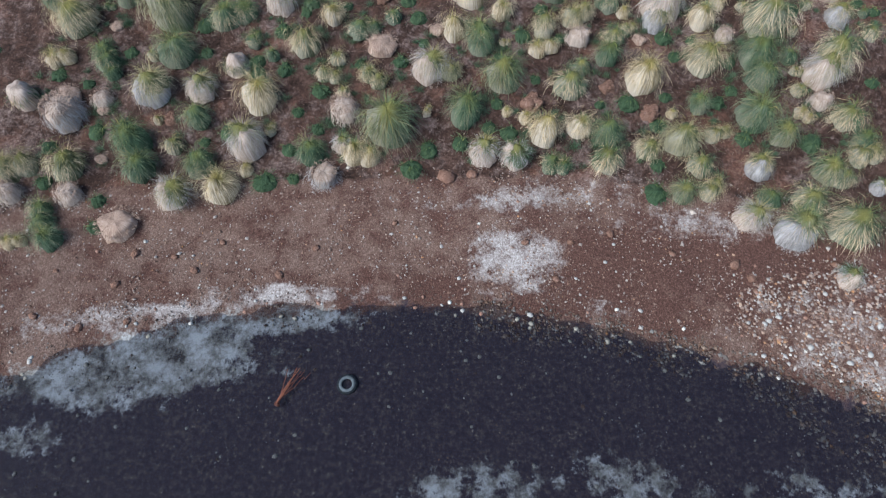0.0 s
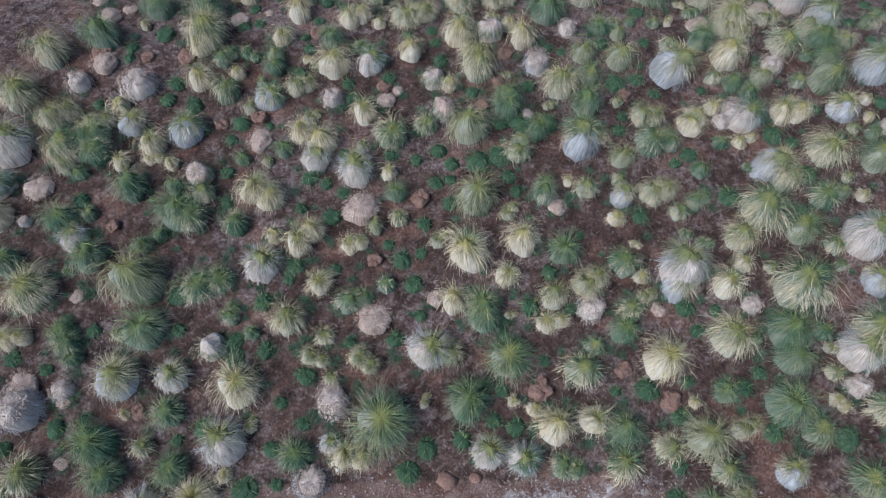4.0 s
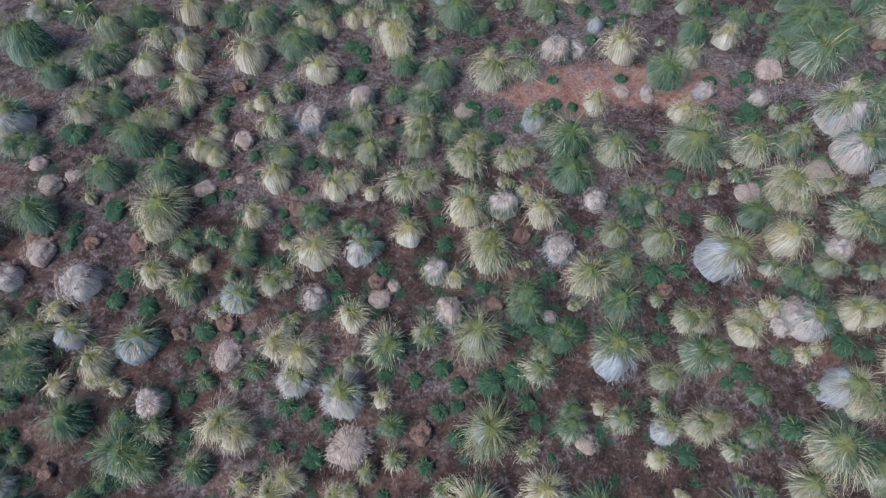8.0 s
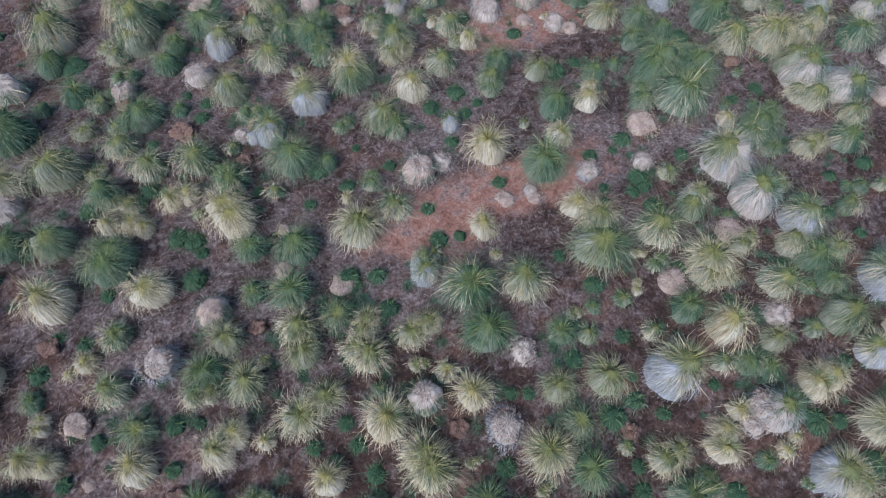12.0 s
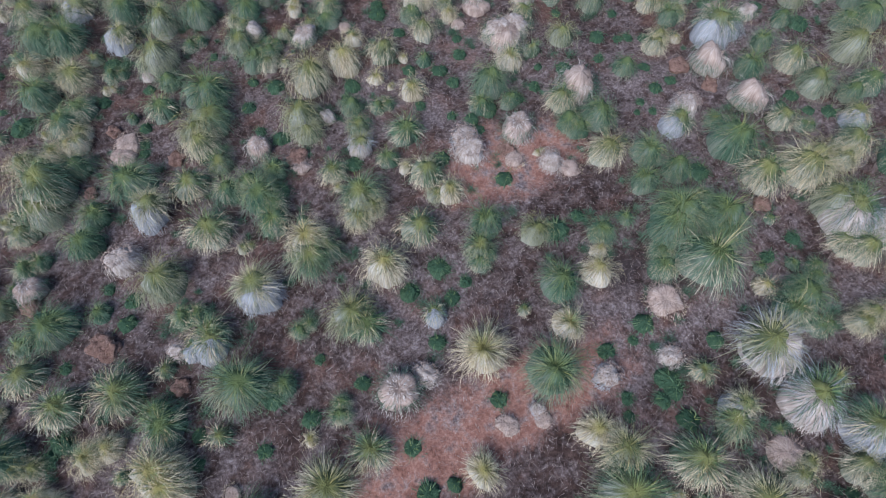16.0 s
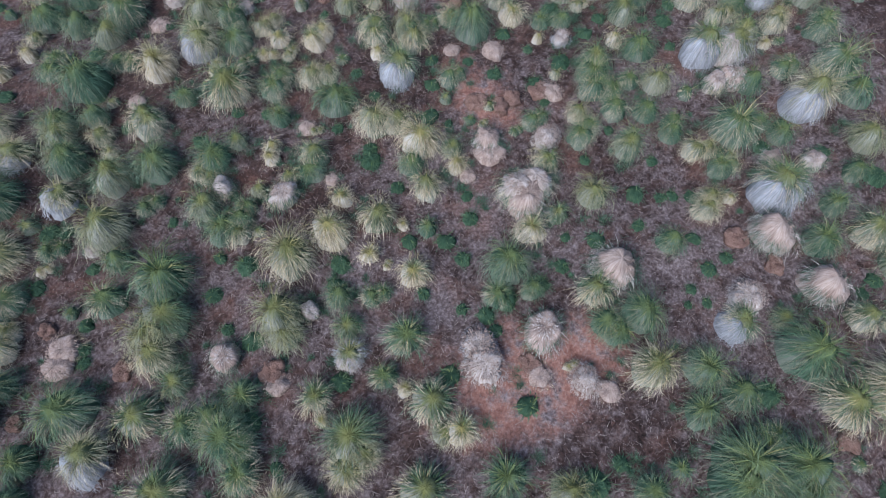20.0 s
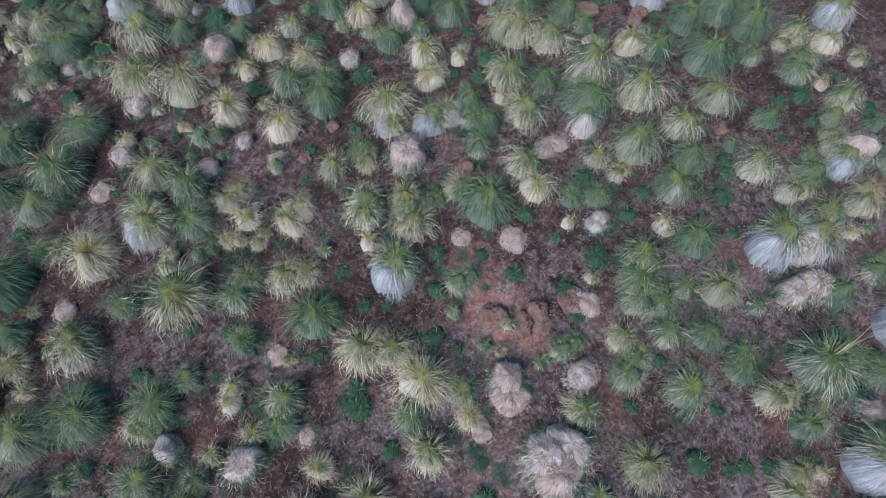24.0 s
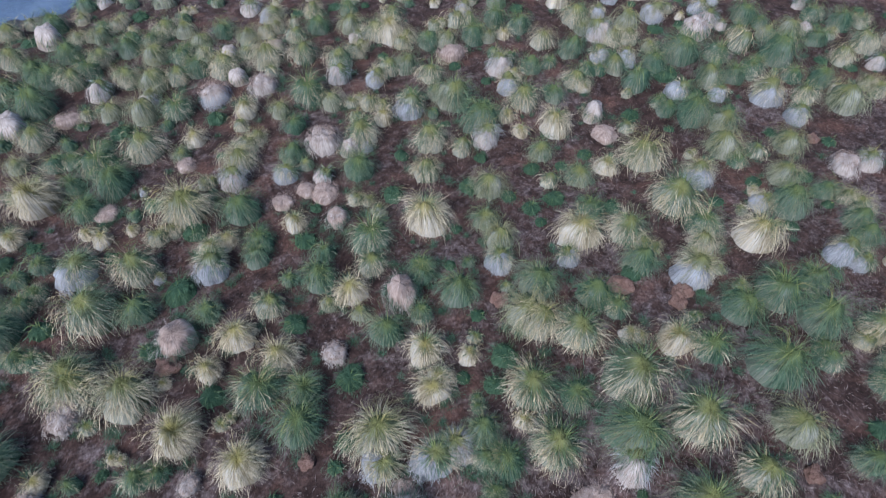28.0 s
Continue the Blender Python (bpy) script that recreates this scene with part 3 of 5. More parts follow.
def kind_hollow(v):
    return [("dead_crown", mound("dead_crown", 0.80, 0.84, PALE if v % 2 else DEADTOP, 2.7, 0.18)),
            ("stubble", blades(170, (0.0, 0.46), (0.84, 0.78), (30, 0), (0.08, 0.16), (0.4, 0.5), 0.024, PINK if v % 3 else CREAM, "stubble")),
            ("crown", strands("crown", DEEP if v == 3 else GREEN, hair(120, (44, 78), (22, 48), 1.0, 0.74, 0.3, FINE, UP, 0.25, OTHER_SIDE, 1.7), fountain(380, (46, 90), (8, 44), 1.08, 0.78, 0.22, FINE, UP, 0.24, 0.60))),
            ("skirt", strands("skirt", STRAW if v % 2 else CREAM, hair(60, (40, 76), (20, 44), 1.02, 0.76, 0.28, FINE, UP, 0.25, PALE_SIDE, 1.0), fountain(120, (40, 90), (8, 40), 1.06, 0.80, 0.22, FINE, UP, 0.24, 0.58, PALE_SIDE, 1.3)))]


def two_headed(first, second):
    """Two crowns grown together: the meshes of both, drawn apart and shrunk."""
    for meshes, m in ((first, pose(-0.30, -0.05, 0) @ Matrix.Scale(0.74, 4)), (second, pose(0.42, 0.12, 0) @ Matrix.Scale(0.62, 4))):
        for name, me in meshes:
            me.transform(m)
    return first + second


KINDS = {
    "green": (kind_green, 6, "green_tussock", "green tussock grass clump with long arching blades, on peat soil", "tussock grass"),
    "mixed": (kind_mixed, 6, "fading_tussock", "half green, half straw-coloured tussock grass clump on peat soil", "tussock grass"),
    "straw": (kind_straw, 5, "straw_tussock", "dry blond straw-coloured tussock grass clump on peat soil", "tussock grass"),
    "pedestal": (kind_pedestal, 6, "pedestal_tussock", "grass crown on a tall pale grey thatched tussock pedestal", "tussock grass"),
    "bare": (kind_bare, 4, "dead_tussock", "bleached cream tussock mound without any green crown", "dead tussock"),
    "dead": (kind_dead, 4, "dead_tussock", "low pinkish-brown dead tussock mound covered in short stubble", "dead tussock"),
    "stump": (kind_stump, 4, "peat_stump", "rust-brown bare peat stump of a dead tussock", "peat stump"),
    "low": (kind_low, 4, "grass_tuft", "small low dark green grass tuft on bare soil", "grass tuft"),
    "hollow": (kind_hollow, 5, "hollow_tussock", "tussock with dead pinkish centre and a ring of green blades", "tussock grass"),
}
# forms of a kind that look apart from the rest of it
FORMS = {
    ("green", 5): ("twin_tussock", "green tussock grass with two crowns grown together, on peat soil"),
    ("mixed", 5): ("twin_tussock", "fading tussock grass with two crowns grown together, on peat soil"),
    ("straw", 4): ("twin_tussock", "dry straw-coloured tussock with two crowns grown together"),
    ("mixed", 0): ("yellow_green_tussock", "yellow-green tussock grass clump with pale tips, on peat soil"),
    ("mixed", 3): ("yellow_green_tussock", "yellow-green tussock grass clump with pale tips, on peat soil"),
}
MODELS, GROWN = {}, []
LEANING = ("green", "mixed", "straw", "pedestal", "hollow")
TALL = ("green", "mixed", "straw", "pedestal", "hollow", "bare")


def model(kind, v, density):
    """The meshes of one form of a kind, made once for each density of blades."""
    if (kind, v, density) not in MODELS:
        make, forms = KINDS[kind][:2]
        twin = kind in ("green", "mixed", "straw") and v == forms - 1
        LEVEL["density"] = density
        MODELS[kind, v, density] = two_headed(make(v), make(v)) if twin else make(v)
    return MODELS[kind, v, density]


def stance(kind, x, y, r):
    """Where one plant of radius r stands, how it leans and how tall it has grown."""
    spread, leaning = random.uniform(0.92, 1.08), kind in LEANING
    turn = random.gauss(0, 0.55) if leaning else random.random() * 6.283
    tall = random.uniform(1.15, 1.45) if kind in TALL else random.uniform(0.85, 1.15)
    return Matrix.LocRotScale((x, y, float(height(x, y)) - 0.04 * r), Euler((random.gauss(0, 0.07), random.gauss(0, 0.07), turn)), (r * spread, r / spread, r * tall))


def plant(kind, *places):
    """Plants of one kind, each at x, y with its radius; large ones have more blades."""
    make, forms, name, label, category = KINDS[kind]
    for x, y, r in places:
        v = random.randrange(forms)
        meshes = model(kind, v, 0.45 if r < 0.5 else 0.8 if r < 0.85 else 1.2)
        own_name, own_label = FORMS.get((kind, v), (name, label))
        single = len(meshes) == 1
        ob = tagged(new(own_name, meshes[0][1] if single else None), own_label, category, kind + " tussocks on the slope")
        ob.matrix_basis = stance(kind, x, y, r)
        GROWN.append((x, y, r))
        for part_name, me in () if single else meshes:
            part(part_name, me, ob)


def stand(name, label, category, rows):
    """A stand too thick to count: many plants, joined into one mesh."""
    slots, co, corner, size, slot = [], [], [], [], []
    values, total = {"along": [], "inner": [], "own": []}, 0
    for kind, x, y, r in rows:
        m = np.array(stance(kind, x, y, r))
        GROWN.append((x, y, r))
        for part_name, me in model(kind, random.randrange(KINDS[kind][1]), 0.28):
            n, k, f = len(me.vertices), len(me.loops), len(me.polygons)
            v, c, t, q = np.empty(n * 3), np.empty(k, int), np.empty(f, int), np.empty(f, int)
            me.vertices.foreach_get("co", v), me.loops.foreach_get("vertex_index", c)
            me.polygons.foreach_get("loop_total", t), me.polygons.foreach_get("material_index", q)
            for mat in me.materials:
                if mat not in slots:
                    slots.append(mat)
            co.append(v.reshape(-1, 3) @ m[:3, :3].T + m[:3, 3])
            corner.append(c + total), size.append(t), slot.append(np.array([slots.index(mat) for mat in me.materials])[q])
            for key, wide in (("along", 1), ("inner", 1), ("own", 3)):
                out = np.zeros(n * wide)
                if key in me.attributes:
                    me.attributes[key].data.foreach_get("value" if wide == 1 else "vector", out)
                values[key].append(out)
            total += n
    co, corner, size, slot = (np.concatenate(a) for a in (co, corner, size, slot))
    me = bpy.data.meshes.new(name)
    me.vertices.add(len(co)), me.loops.add(len(corner)), me.polygons.add(len(size))
    me.vertices.foreach_set("co", co.ravel()), me.loops.foreach_set("vertex_index", corner)
    me.polygons.foreach_set("loop_start", np.concatenate([[0], np.cumsum(size)[:-1]]))
    for mat in slots:
        me.materials.append(mat)
    me.polygons.foreach_set("material_index", slot)
    me.polygons.foreach_set("use_smooth", np.ones(len(size), bool))
    for key, kind in (("along", "FLOAT"), ("inner", "FLOAT"), ("own", "FLOAT_VECTOR")):
        me.attributes.new(key, kind, "POINT").data.foreach_set("vector" if key == "own" else "value", np.concatenate(values[key]))
    me.update(calc_edges=True)
    tagged(new(name, me), label, category, kind="stuff")


# above the beach
plant("green", (-15.74, 12.26, 0.66), (-16.13, 12.97, 0.52), (-16.36, 13.46, 0.56), (12.98, 13.49, 0.56), (4.611, 15.27, 0.72), (-12.68, 15.3, 0.82), (-10.21, 15.5, 0.75), (-5.593, 15.91, 0.73), (17.25, 15.98, 0.56), (-13.07, 16.43, 0.96), (6.885, 16.44, 0.72), (13.09, 17.33, 1), (-10.4, 17.44, 0.71), (0.9325, 17.6, 0.92), (10.82, 17.83, 0.58), (13.53, 18.94, 0.86), (-14.28, 19.44, 0.48), (13.53, 19.97, 0.98), (-14.54, 19.97, 0.64), (7.123, 20.06, 0.7), (-11.58, 20.36, 1), (-14.77, 20.43, 0.62), (1.634, 20.7, 0.79), (-8.278, 20.97, 0.55))
plant("green", (1.597, 21.11, 0.78), (-3.447, 21.36, 0.78))
plant("mixed", (15.65, 11.99, 1.1), (14.45, 13.29, 0.79), (9.65, 13.92, 0.64), (10.78, 14.07, 0.68), (10.48, 15, 0.62), (-17.72, 15.25, 0.97), (17.22, 15.27, 0.82), (-15.61, 15.35, 0.84), (6.613, 15.39, 0.77), (8.429, 15.87, 0.62), (9.874, 16.19, 0.94), (14.09, 16.36, 0.73), (11.46, 16.49, 0.65), (-2.296, 17.03, 1.3), (16.87, 17.14, 0.81), (-4.304, 18.51, 0.37), (5.402, 18.61, 0.83), (-3.056, 19.12, 0.69), (2.592, 19.15, 1), (-4.963, 19.25, 0.59), (0.3072, 19.38, 0.6), (11.24, 19.75, 0.96), (16.95, 19.87, 0.96), (-4.602, 20.05, 0.46))
plant("mixed", (-6.003, 20.65, 0.75), (7.496, 20.93, 0.54), (18.7, 20.98, 0.49), (4.432, 21.35, 0.64), (8.15, 21.36, 0.46), (14.19, 21.52, 1.2), (5.942, 21.88, 0.85), (-16.07, 21.95, 1.1))
plant("straw", (-17.13, 12.13, 0.55), (-9.264, 14.45, 0.9), (-8.277, 15.26, 0.38), (-3.534, 15.82, 0.89), (4.141, 16.63, 0.83), (5.685, 16.91, 0.7), (3.427, 17.3, 0.37), (-7.9, 18.3, 1), (8.463, 18.96, 0.96), (-16.69, 20.16, 0.74), (4.33, 20.4, 0.71), (0.4755, 21.26, 0.68), (11.35, 21.73, 0.75))
plant("mixed", (15.91, 14.21, 0.59), (15.48, 14.57, 0.82))
plant("pedestal", (15.05, 10.09, 0.52), (13.67, 12.07, 0.98), (12.05, 12.79, 0.75), (17.29, 13.79, 0.44), (-11.1, 14.13, 0.88), (12.79, 14.87, 0.66), (2.919, 15.61, 0.74), (1.64, 15.83, 0.73), (-4.345, 16.31, 0.48), (-8.264, 16.34, 0.92), (-10.36, 18.65, 0.72), (-12.44, 18.65, 0.96), (16.29, 19.14, 0.98), (-0.568, 19.49, 0.9), (9.386, 21.74, 0.76), (17.36, 21.75, 0.67))
plant("bare", (-17.77, 14.14, 0.52), (-15.39, 14.18, 0.55), (-5.019, 14.99, 0.63), (-16.12, 17.67, 0.85), (-4.234, 17.72, 0.68), (15.99, 17.9, 0.47), (-14.59, 18.32, 0.47), (5.885, 20.92, 0.57), (12.28, 20.95, 0.42))
plant("dead", (-13.23, 12.92, 0.85), (-14.39, 15.77, 0.29), (-14.55, 17.91, 0.33), (-16.16, 18.49, 0.62), (-2.725, 20.73, 0.73), (8.553, 20.86, 0.35), (-0.2802, 21.41, 0.39), (-14.43, 21.74, 0.33))
plant("stump", (-11.64, 17.5, 0.33), (8.727, 17.5, 0.43), (3.73, 18.02, 0.5), (6.976, 18.64, 0.36))
plant("low", (-14.17, 12.85, 0.42), (-14.22, 13.99, 0.46), (8.583, 13.99, 0.63), (-16.55, 14.75, 0.47), (-7.521, 14.81, 0.66), (-6.337, 14.93, 0.36), (8.78, 15.23, 0.44), (-1.447, 15.28, 0.62), (15.24, 16.02, 0.61), (-0.7072, 16.07, 0.55), (12.5, 16.3, 0.51), (-9.11, 16.88, 0.56), (12.94, 16.93, 0.58), (9.014, 16.96, 0.5), (-5.383, 17, 0.4), (-6.266, 17.74, 0.36), (11.61, 17.93, 0.49), (7.819, 17.95, 0.6), (9.421, 18.22, 0.39), (12.26, 18.49, 0.42), (-5.312, 18.64, 0.51), (3.917, 19.07, 0.35), (-8.061, 19.42, 0.52), (-16.67, 19.49, 0.49))
plant("low", (-6.899, 19.63, 0.48), (-1.868, 19.94, 0.47), (-8.1, 19.99, 0.5), (-10.35, 20.44, 0.42), (9.631, 20.91, 0.53), (-7.064, 21.42, 0.5))
plant("hollow", (-8.936, 19.72, 0.63))
# on the lower slope
plant("green", (-9.188, 22.06, 1.1), (7.313, 22.61, 0.7), (4.933, 23.21, 0.76), (-14.06, 23.22, 0.8), (-12.03, 23.7, 0.48), (-8.349, 24.52, 0.62), (-15.42, 24.83, 0.79), (-10.75, 25.08, 1), (10.8, 25.26, 0.6), (16.06, 25.29, 0.7), (-1.818, 25.78, 0.52), (4.366, 25.8, 0.78), (-12.72, 26.12, 0.79), (11.04, 26.61, 0.48), (-15.05, 26.8, 0.43), (9.073, 27.89, 0.85), (10, 28.01, 0.61), (-14.6, 28.13, 1.2), (4.299, 28.61, 0.62), (3.085, 29.62, 0.71), (6.588, 29.83, 0.78))
plant("mixed", (-11.99, 22.21, 1.2), (12.23, 23.65, 0.77), (14.78, 23.95, 0.86), (13.34, 24.67, 1.1), (9.88, 24.77, 0.48), (-10.13, 24.83, 0.73), (1.569, 25.55, 1), (9.106, 25.6, 0.87), (-9.8, 25.84, 0.58), (6.193, 25.85, 0.56), (14.64, 26.1, 0.66), (18.8, 27.07, 0.95), (7.814, 27.24, 0.62), (16.68, 27.38, 0.96), (-15.82, 27.41, 0.83), (3.34, 27.55, 0.62), (-15.7, 27.95, 0.87), (3.593, 28.08, 0.47), (-2.016, 28.39, 0.83), (1.355, 28.69, 1), (-0.4724, 28.87, 0.59), (-14.58, 29.09, 0.8), (9.166, 29.21, 0.82), (-16.27, 29.38, 0.94))
plant("straw", (-15.62, 22.01, 0.47), (-4.823, 22.07, 0.62), (2.583, 22.22, 0.59), (1.066, 23.2, 1), (3.312, 23.61, 0.81), (-3.523, 23.63, 0.67), (-5.753, 23.67, 0.69), (-6.766, 24.03, 0.47), (-5.23, 24.18, 0.59), (7.249, 24.56, 0.46), (-18.1, 24.96, 0.76), (-7.4, 25.81, 1.1), (-12.1, 27.46, 0.5), (-12.14, 27.99, 0.69), (-4.982, 28.1, 0.82), (6.91, 28.26, 0.5), (-5.874, 28.52, 0.67), (11.13, 28.96, 0.91), (15.52, 29.37, 1), (-3.21, 29.51, 0.72))
plant("pedestal", (9.602, 22.41, 1.1), (-7.176, 22.75, 0.81), (17.42, 23.54, 1.1), (19.29, 23.98, 0.71), (-14.86, 24.02, 0.64), (7.585, 25.45, 0.58), (-18.24, 26.31, 0.77), (14.15, 26.75, 0.94), (-3.444, 26.78, 0.86), (-5.234, 27.36, 0.71), (6.021, 27.99, 0.97), (-18.07, 28, 1.1), (-10.8, 28.65, 0.82), (-13.2, 29.06, 0.65), (13.41, 29.09, 0.86), (17.92, 29.54, 0.79))
plant("bare", (-17.1, 24.82, 0.27), (19.81, 28.64, 0.42), (12.42, 28.95, 0.42), (12.98, 29.42, 0.58), (3.914, 29.43, 0.27))
plant("dead", (4.857, 25.11, 0.45), (-3.296, 25.14, 0.8), (-16.7, 26.24, 0.63), (-7.67, 28.25, 0.6))
plant("stump", (-2.705, 22.98, 0.34), (-13.38, 24.58, 0.31), (-0.7974, 25.55, 0.42), (-9.398, 29.02, 0.34), (-7.772, 29.34, 0.37), (1.973, 29.96, 0.31))
plant("low", (-1.1, 22.01, 0.5), (-6.096, 22.36, 0.4), (-5.9, 22.8, 0.51), (-1.584, 22.99, 0.52), (-0.8191, 23.26, 0.36), (-2.13, 23.63, 0.36), (5.7, 23.91, 0.29), (-0.69, 24.48, 0.43), (8.28, 24.66, 0.48), (-5.773, 25.21, 0.37), (12.11, 25.45, 0.61), (-14.92, 25.7, 0.48), (-4.042, 25.81, 0.38), (-0.17, 26.26, 0.44), (-4.75, 26.27, 0.37), (-5.5, 26.53, 0.49), (-8.973, 26.85, 0.42), (10.13, 27.02, 0.34), (1.71, 27.16, 0.7), (-0.998, 27.3, 0.38), (2.6, 27.44, 0.7), (-2.04, 27.54, 0.45), (14.57, 28.29, 0.63), (-8.918, 28.31, 0.4))
plant("low", (7.86, 28.62, 0.44), (3.83, 28.82, 0.56), (4.74, 28.97, 0.64), (2.7, 28.98, 0.4), (3.428, 29.12, 0.53), (8.107, 29.31, 0.35))
plant("hollow", (-10.07, 26.64, 0.67), (0.2807, 29.67, 0.66))
# at the top of the rise
plant("green", (3.11, 30.1, 0.82), (13.92, 30.41, 0.51), (13.29, 30.89, 0.59), (-7.222, 31.79, 0.55), (-9.477, 32.29, 0.68), (17.89, 32.3, 0.66), (-3.319, 32.83, 0.53), (12.17, 33.29, 0.72), (-4.837, 33.33, 0.62), (17.92, 33.35, 0.84), (-15.11, 33.39, 0.94), (7.645, 34.2, 0.6), (5.239, 35.17, 0.98), (-12.98, 35.21, 0.86), (-10.56, 35.22, 0.81), (-16.68, 36.62, 0.92), (-12.11, 36.76, 0.94), (5.283, 36.85, 1.1), (-4, 37.17, 0.74), (23.07, 37.34, 0.83))
plant("mixed", (-18.13, 30.35, 1), (-9.245, 30.48, 0.66), (5.498, 30.83, 0.88), (-6.022, 30.84, 0.75), (14.63, 31.22, 0.57), (6.787, 31.3, 0.65), (1.882, 31.65, 0.88), (8.35, 32.21, 0.81), (1.7, 32.27, 0.76), (-17.06, 32.44, 0.89), (-7.276, 32.44, 0.48), (6.656, 32.5, 0.65), (15.96, 33.01, 0.85), (19.17, 33.29, 0.57), (-10.36, 33.51, 1.1), (8.494, 33.78, 0.45), (13.86, 33.97, 0.88), (17.52, 34.08, 0.7), (10.27, 34.48, 0.4), (20.84, 34.63, 0.6), (14.23, 34.66, 1), (15.88, 34.79, 0.69), (-1.044, 34.84, 1.1), (1.232, 35.79, 0.72))
plant("mixed", (3.155, 36.04, 0.85), (-6.222, 36.14, 0.67), (7.269, 36.32, 0.91), (-2.728, 36.37, 0.79), (1.1, 36.45, 0.83), (12.97, 36.45, 0.98), (-4.227, 36.54, 0.67), (10.57, 36.58, 1.2), (-0.7643, 36.69, 0.69), (14.85, 36.86, 0.75), (1.582, 37.07, 0.52), (0.685, 37.53, 0.67), (-0.7254, 37.57, 0.75), (11.12, 37.69, 0.85), (21.48, 37.71, 0.85), (-6.742, 37.72, 0.67), (-11.57, 37.92, 0.89))
plant("straw", (0.5246, 30.89, 0.49), (-10.42, 31.11, 0.7), (-8.894, 31.49, 0.41), (-4.645, 31.87, 0.87), (13.22, 32.26, 0.92), (-1.226, 32.57, 0.63), (-10.6, 32.83, 0.65), (3.949, 33.36, 0.75), (-7.039, 33.38, 0.6), (1.004, 33.61, 0.88), (-3.825, 34.74, 0.94), (-6.418, 35, 0.72), (-9.289, 36.31, 0.86), (-9.017, 37.41, 0.47))
plant("mixed", (17.52, 31.05, 0.89))
plant("pedestal", (-7.394, 30.23, 0.74), (10.52, 31.6, 1.1), (20.04, 31.71, 1.1), (-2.967, 31.95, 0.72), (18.49, 34.78, 0.97), (17.43, 36.42, 1.1), (15.22, 37.23, 0.65), (-17.3, 37.77, 0.94))
plant("bare", (-4.678, 30.21, 0.5), (-13.13, 30.82, 0.76), (-15.82, 31.03, 0.55), (15.31, 31.96, 0.52), (4.463, 32, 0.62), (6.124, 34.05, 0.49))
plant("dead", (-2.291, 30.18, 0.45), (-1.791, 30.67, 0.27), (-14.88, 32.06, 0.63), (12.42, 34.38, 0.58), (-9.204, 34.68, 0.46), (-15.2, 34.83, 0.51), (-7.907, 35.12, 0.25), (-14.41, 35.29, 0.37), (15.74, 35.41, 0.63), (-15.92, 35.87, 0.42), (-8.022, 37.05, 0.48))
plant("stump", (8.34, 30.4, 0.33), (-2.39, 30.79, 0.36), (2.695, 31.09, 0.32), (-11.29, 32.33, 0.42), (-13.02, 32.37, 0.33), (3.085, 32.5, 0.35), (-15.04, 32.52, 0.5), (-5.561, 33.76, 0.34))
plant("low", (-3.793, 30.33, 0.42), (9.698, 30.46, 0.36), (11.87, 30.63, 0.28), (4.034, 30.88, 0.44), (7.979, 31.02, 0.61), (-3.989, 31.04, 0.4), (-11.59, 31.09, 0.49), (8.957, 31.19, 0.45), (-2.175, 31.34, 0.43), (-6.152, 31.61, 0.42), (-13.82, 32.36, 0.38), (5.7, 32.7, 0.31), (-13.74, 32.86, 0.44), (-0.8848, 33, 0.35), (13.96, 33.06, 0.33), (-0.06264, 33.23, 0.37), (9.631, 33.25, 0.38), (-1.374, 33.64, 0.4), (-12.47, 33.74, 0.6), (-8.93, 34.22, 0.44), (-8.252, 34.38, 0.41), (-5.527, 34.63, 0.37), (13, 34.82, 0.39), (9.665, 35.38, 0.5))
plant("low", (-8.586, 35.39, 0.37), (-14.83, 37.35, 0.81))
plant("hollow", (-0.2156, 31.14, 0.61), (2.438, 33.78, 0.73))
# round the bare ground
plant("green", (19.88, 38.17, 0.62), (-9.199, 38.25, 0.43), (-13.33, 38.7, 0.7), (19.19, 39.05, 0.85), (-0.6205, 39.05, 0.84), (20.08, 39.34, 0.88), (-1.751, 39.42, 0.53), (20.14, 39.62, 0.63), (21.18, 39.89, 0.7), (-16.37, 40.27, 0.84), (0.1074, 40.59, 0.88), (10.35, 40.83, 1.1), (-1.461, 41.25, 0.7), (-14.61, 41.26, 1.2), (17.66, 41.9, 1.4), (-18.01, 42.12, 1.3), (-6.33, 42.2, 0.94), (27.97, 42.26, 1.1), (19.02, 42.57, 0.93), (3.63, 42.62, 0.59), (16.17, 42.7, 0.89), (-6.09, 42.76, 0.87), (19.28, 43.26, 1.1), (12.24, 43.42, 0.85))
plant("green", (17.16, 43.63, 1.1), (17.91, 44.04, 1.2), (2.229, 44.15, 0.51), (-13.71, 44.16, 0.92), (19.08, 44.27, 0.79), (-1.477, 44.42, 0.78), (-9.676, 44.48, 0.78), (14.8, 44.64, 0.67), (1.025, 44.68, 1.1), (5.43, 44.93, 0.77), (-1.68, 44.95, 0.59), (25.65, 45.4, 0.53), (10.29, 45.51, 0.66), (-6.093, 45.63, 0.81), (19.11, 45.73, 0.71), (3.454, 45.79, 0.54), (17.61, 45.87, 0.74), (28.67, 45.92, 0.66), (21.98, 45.96, 1.2), (29.8, 45.99, 0.81), (11.02, 46.77, 0.78))
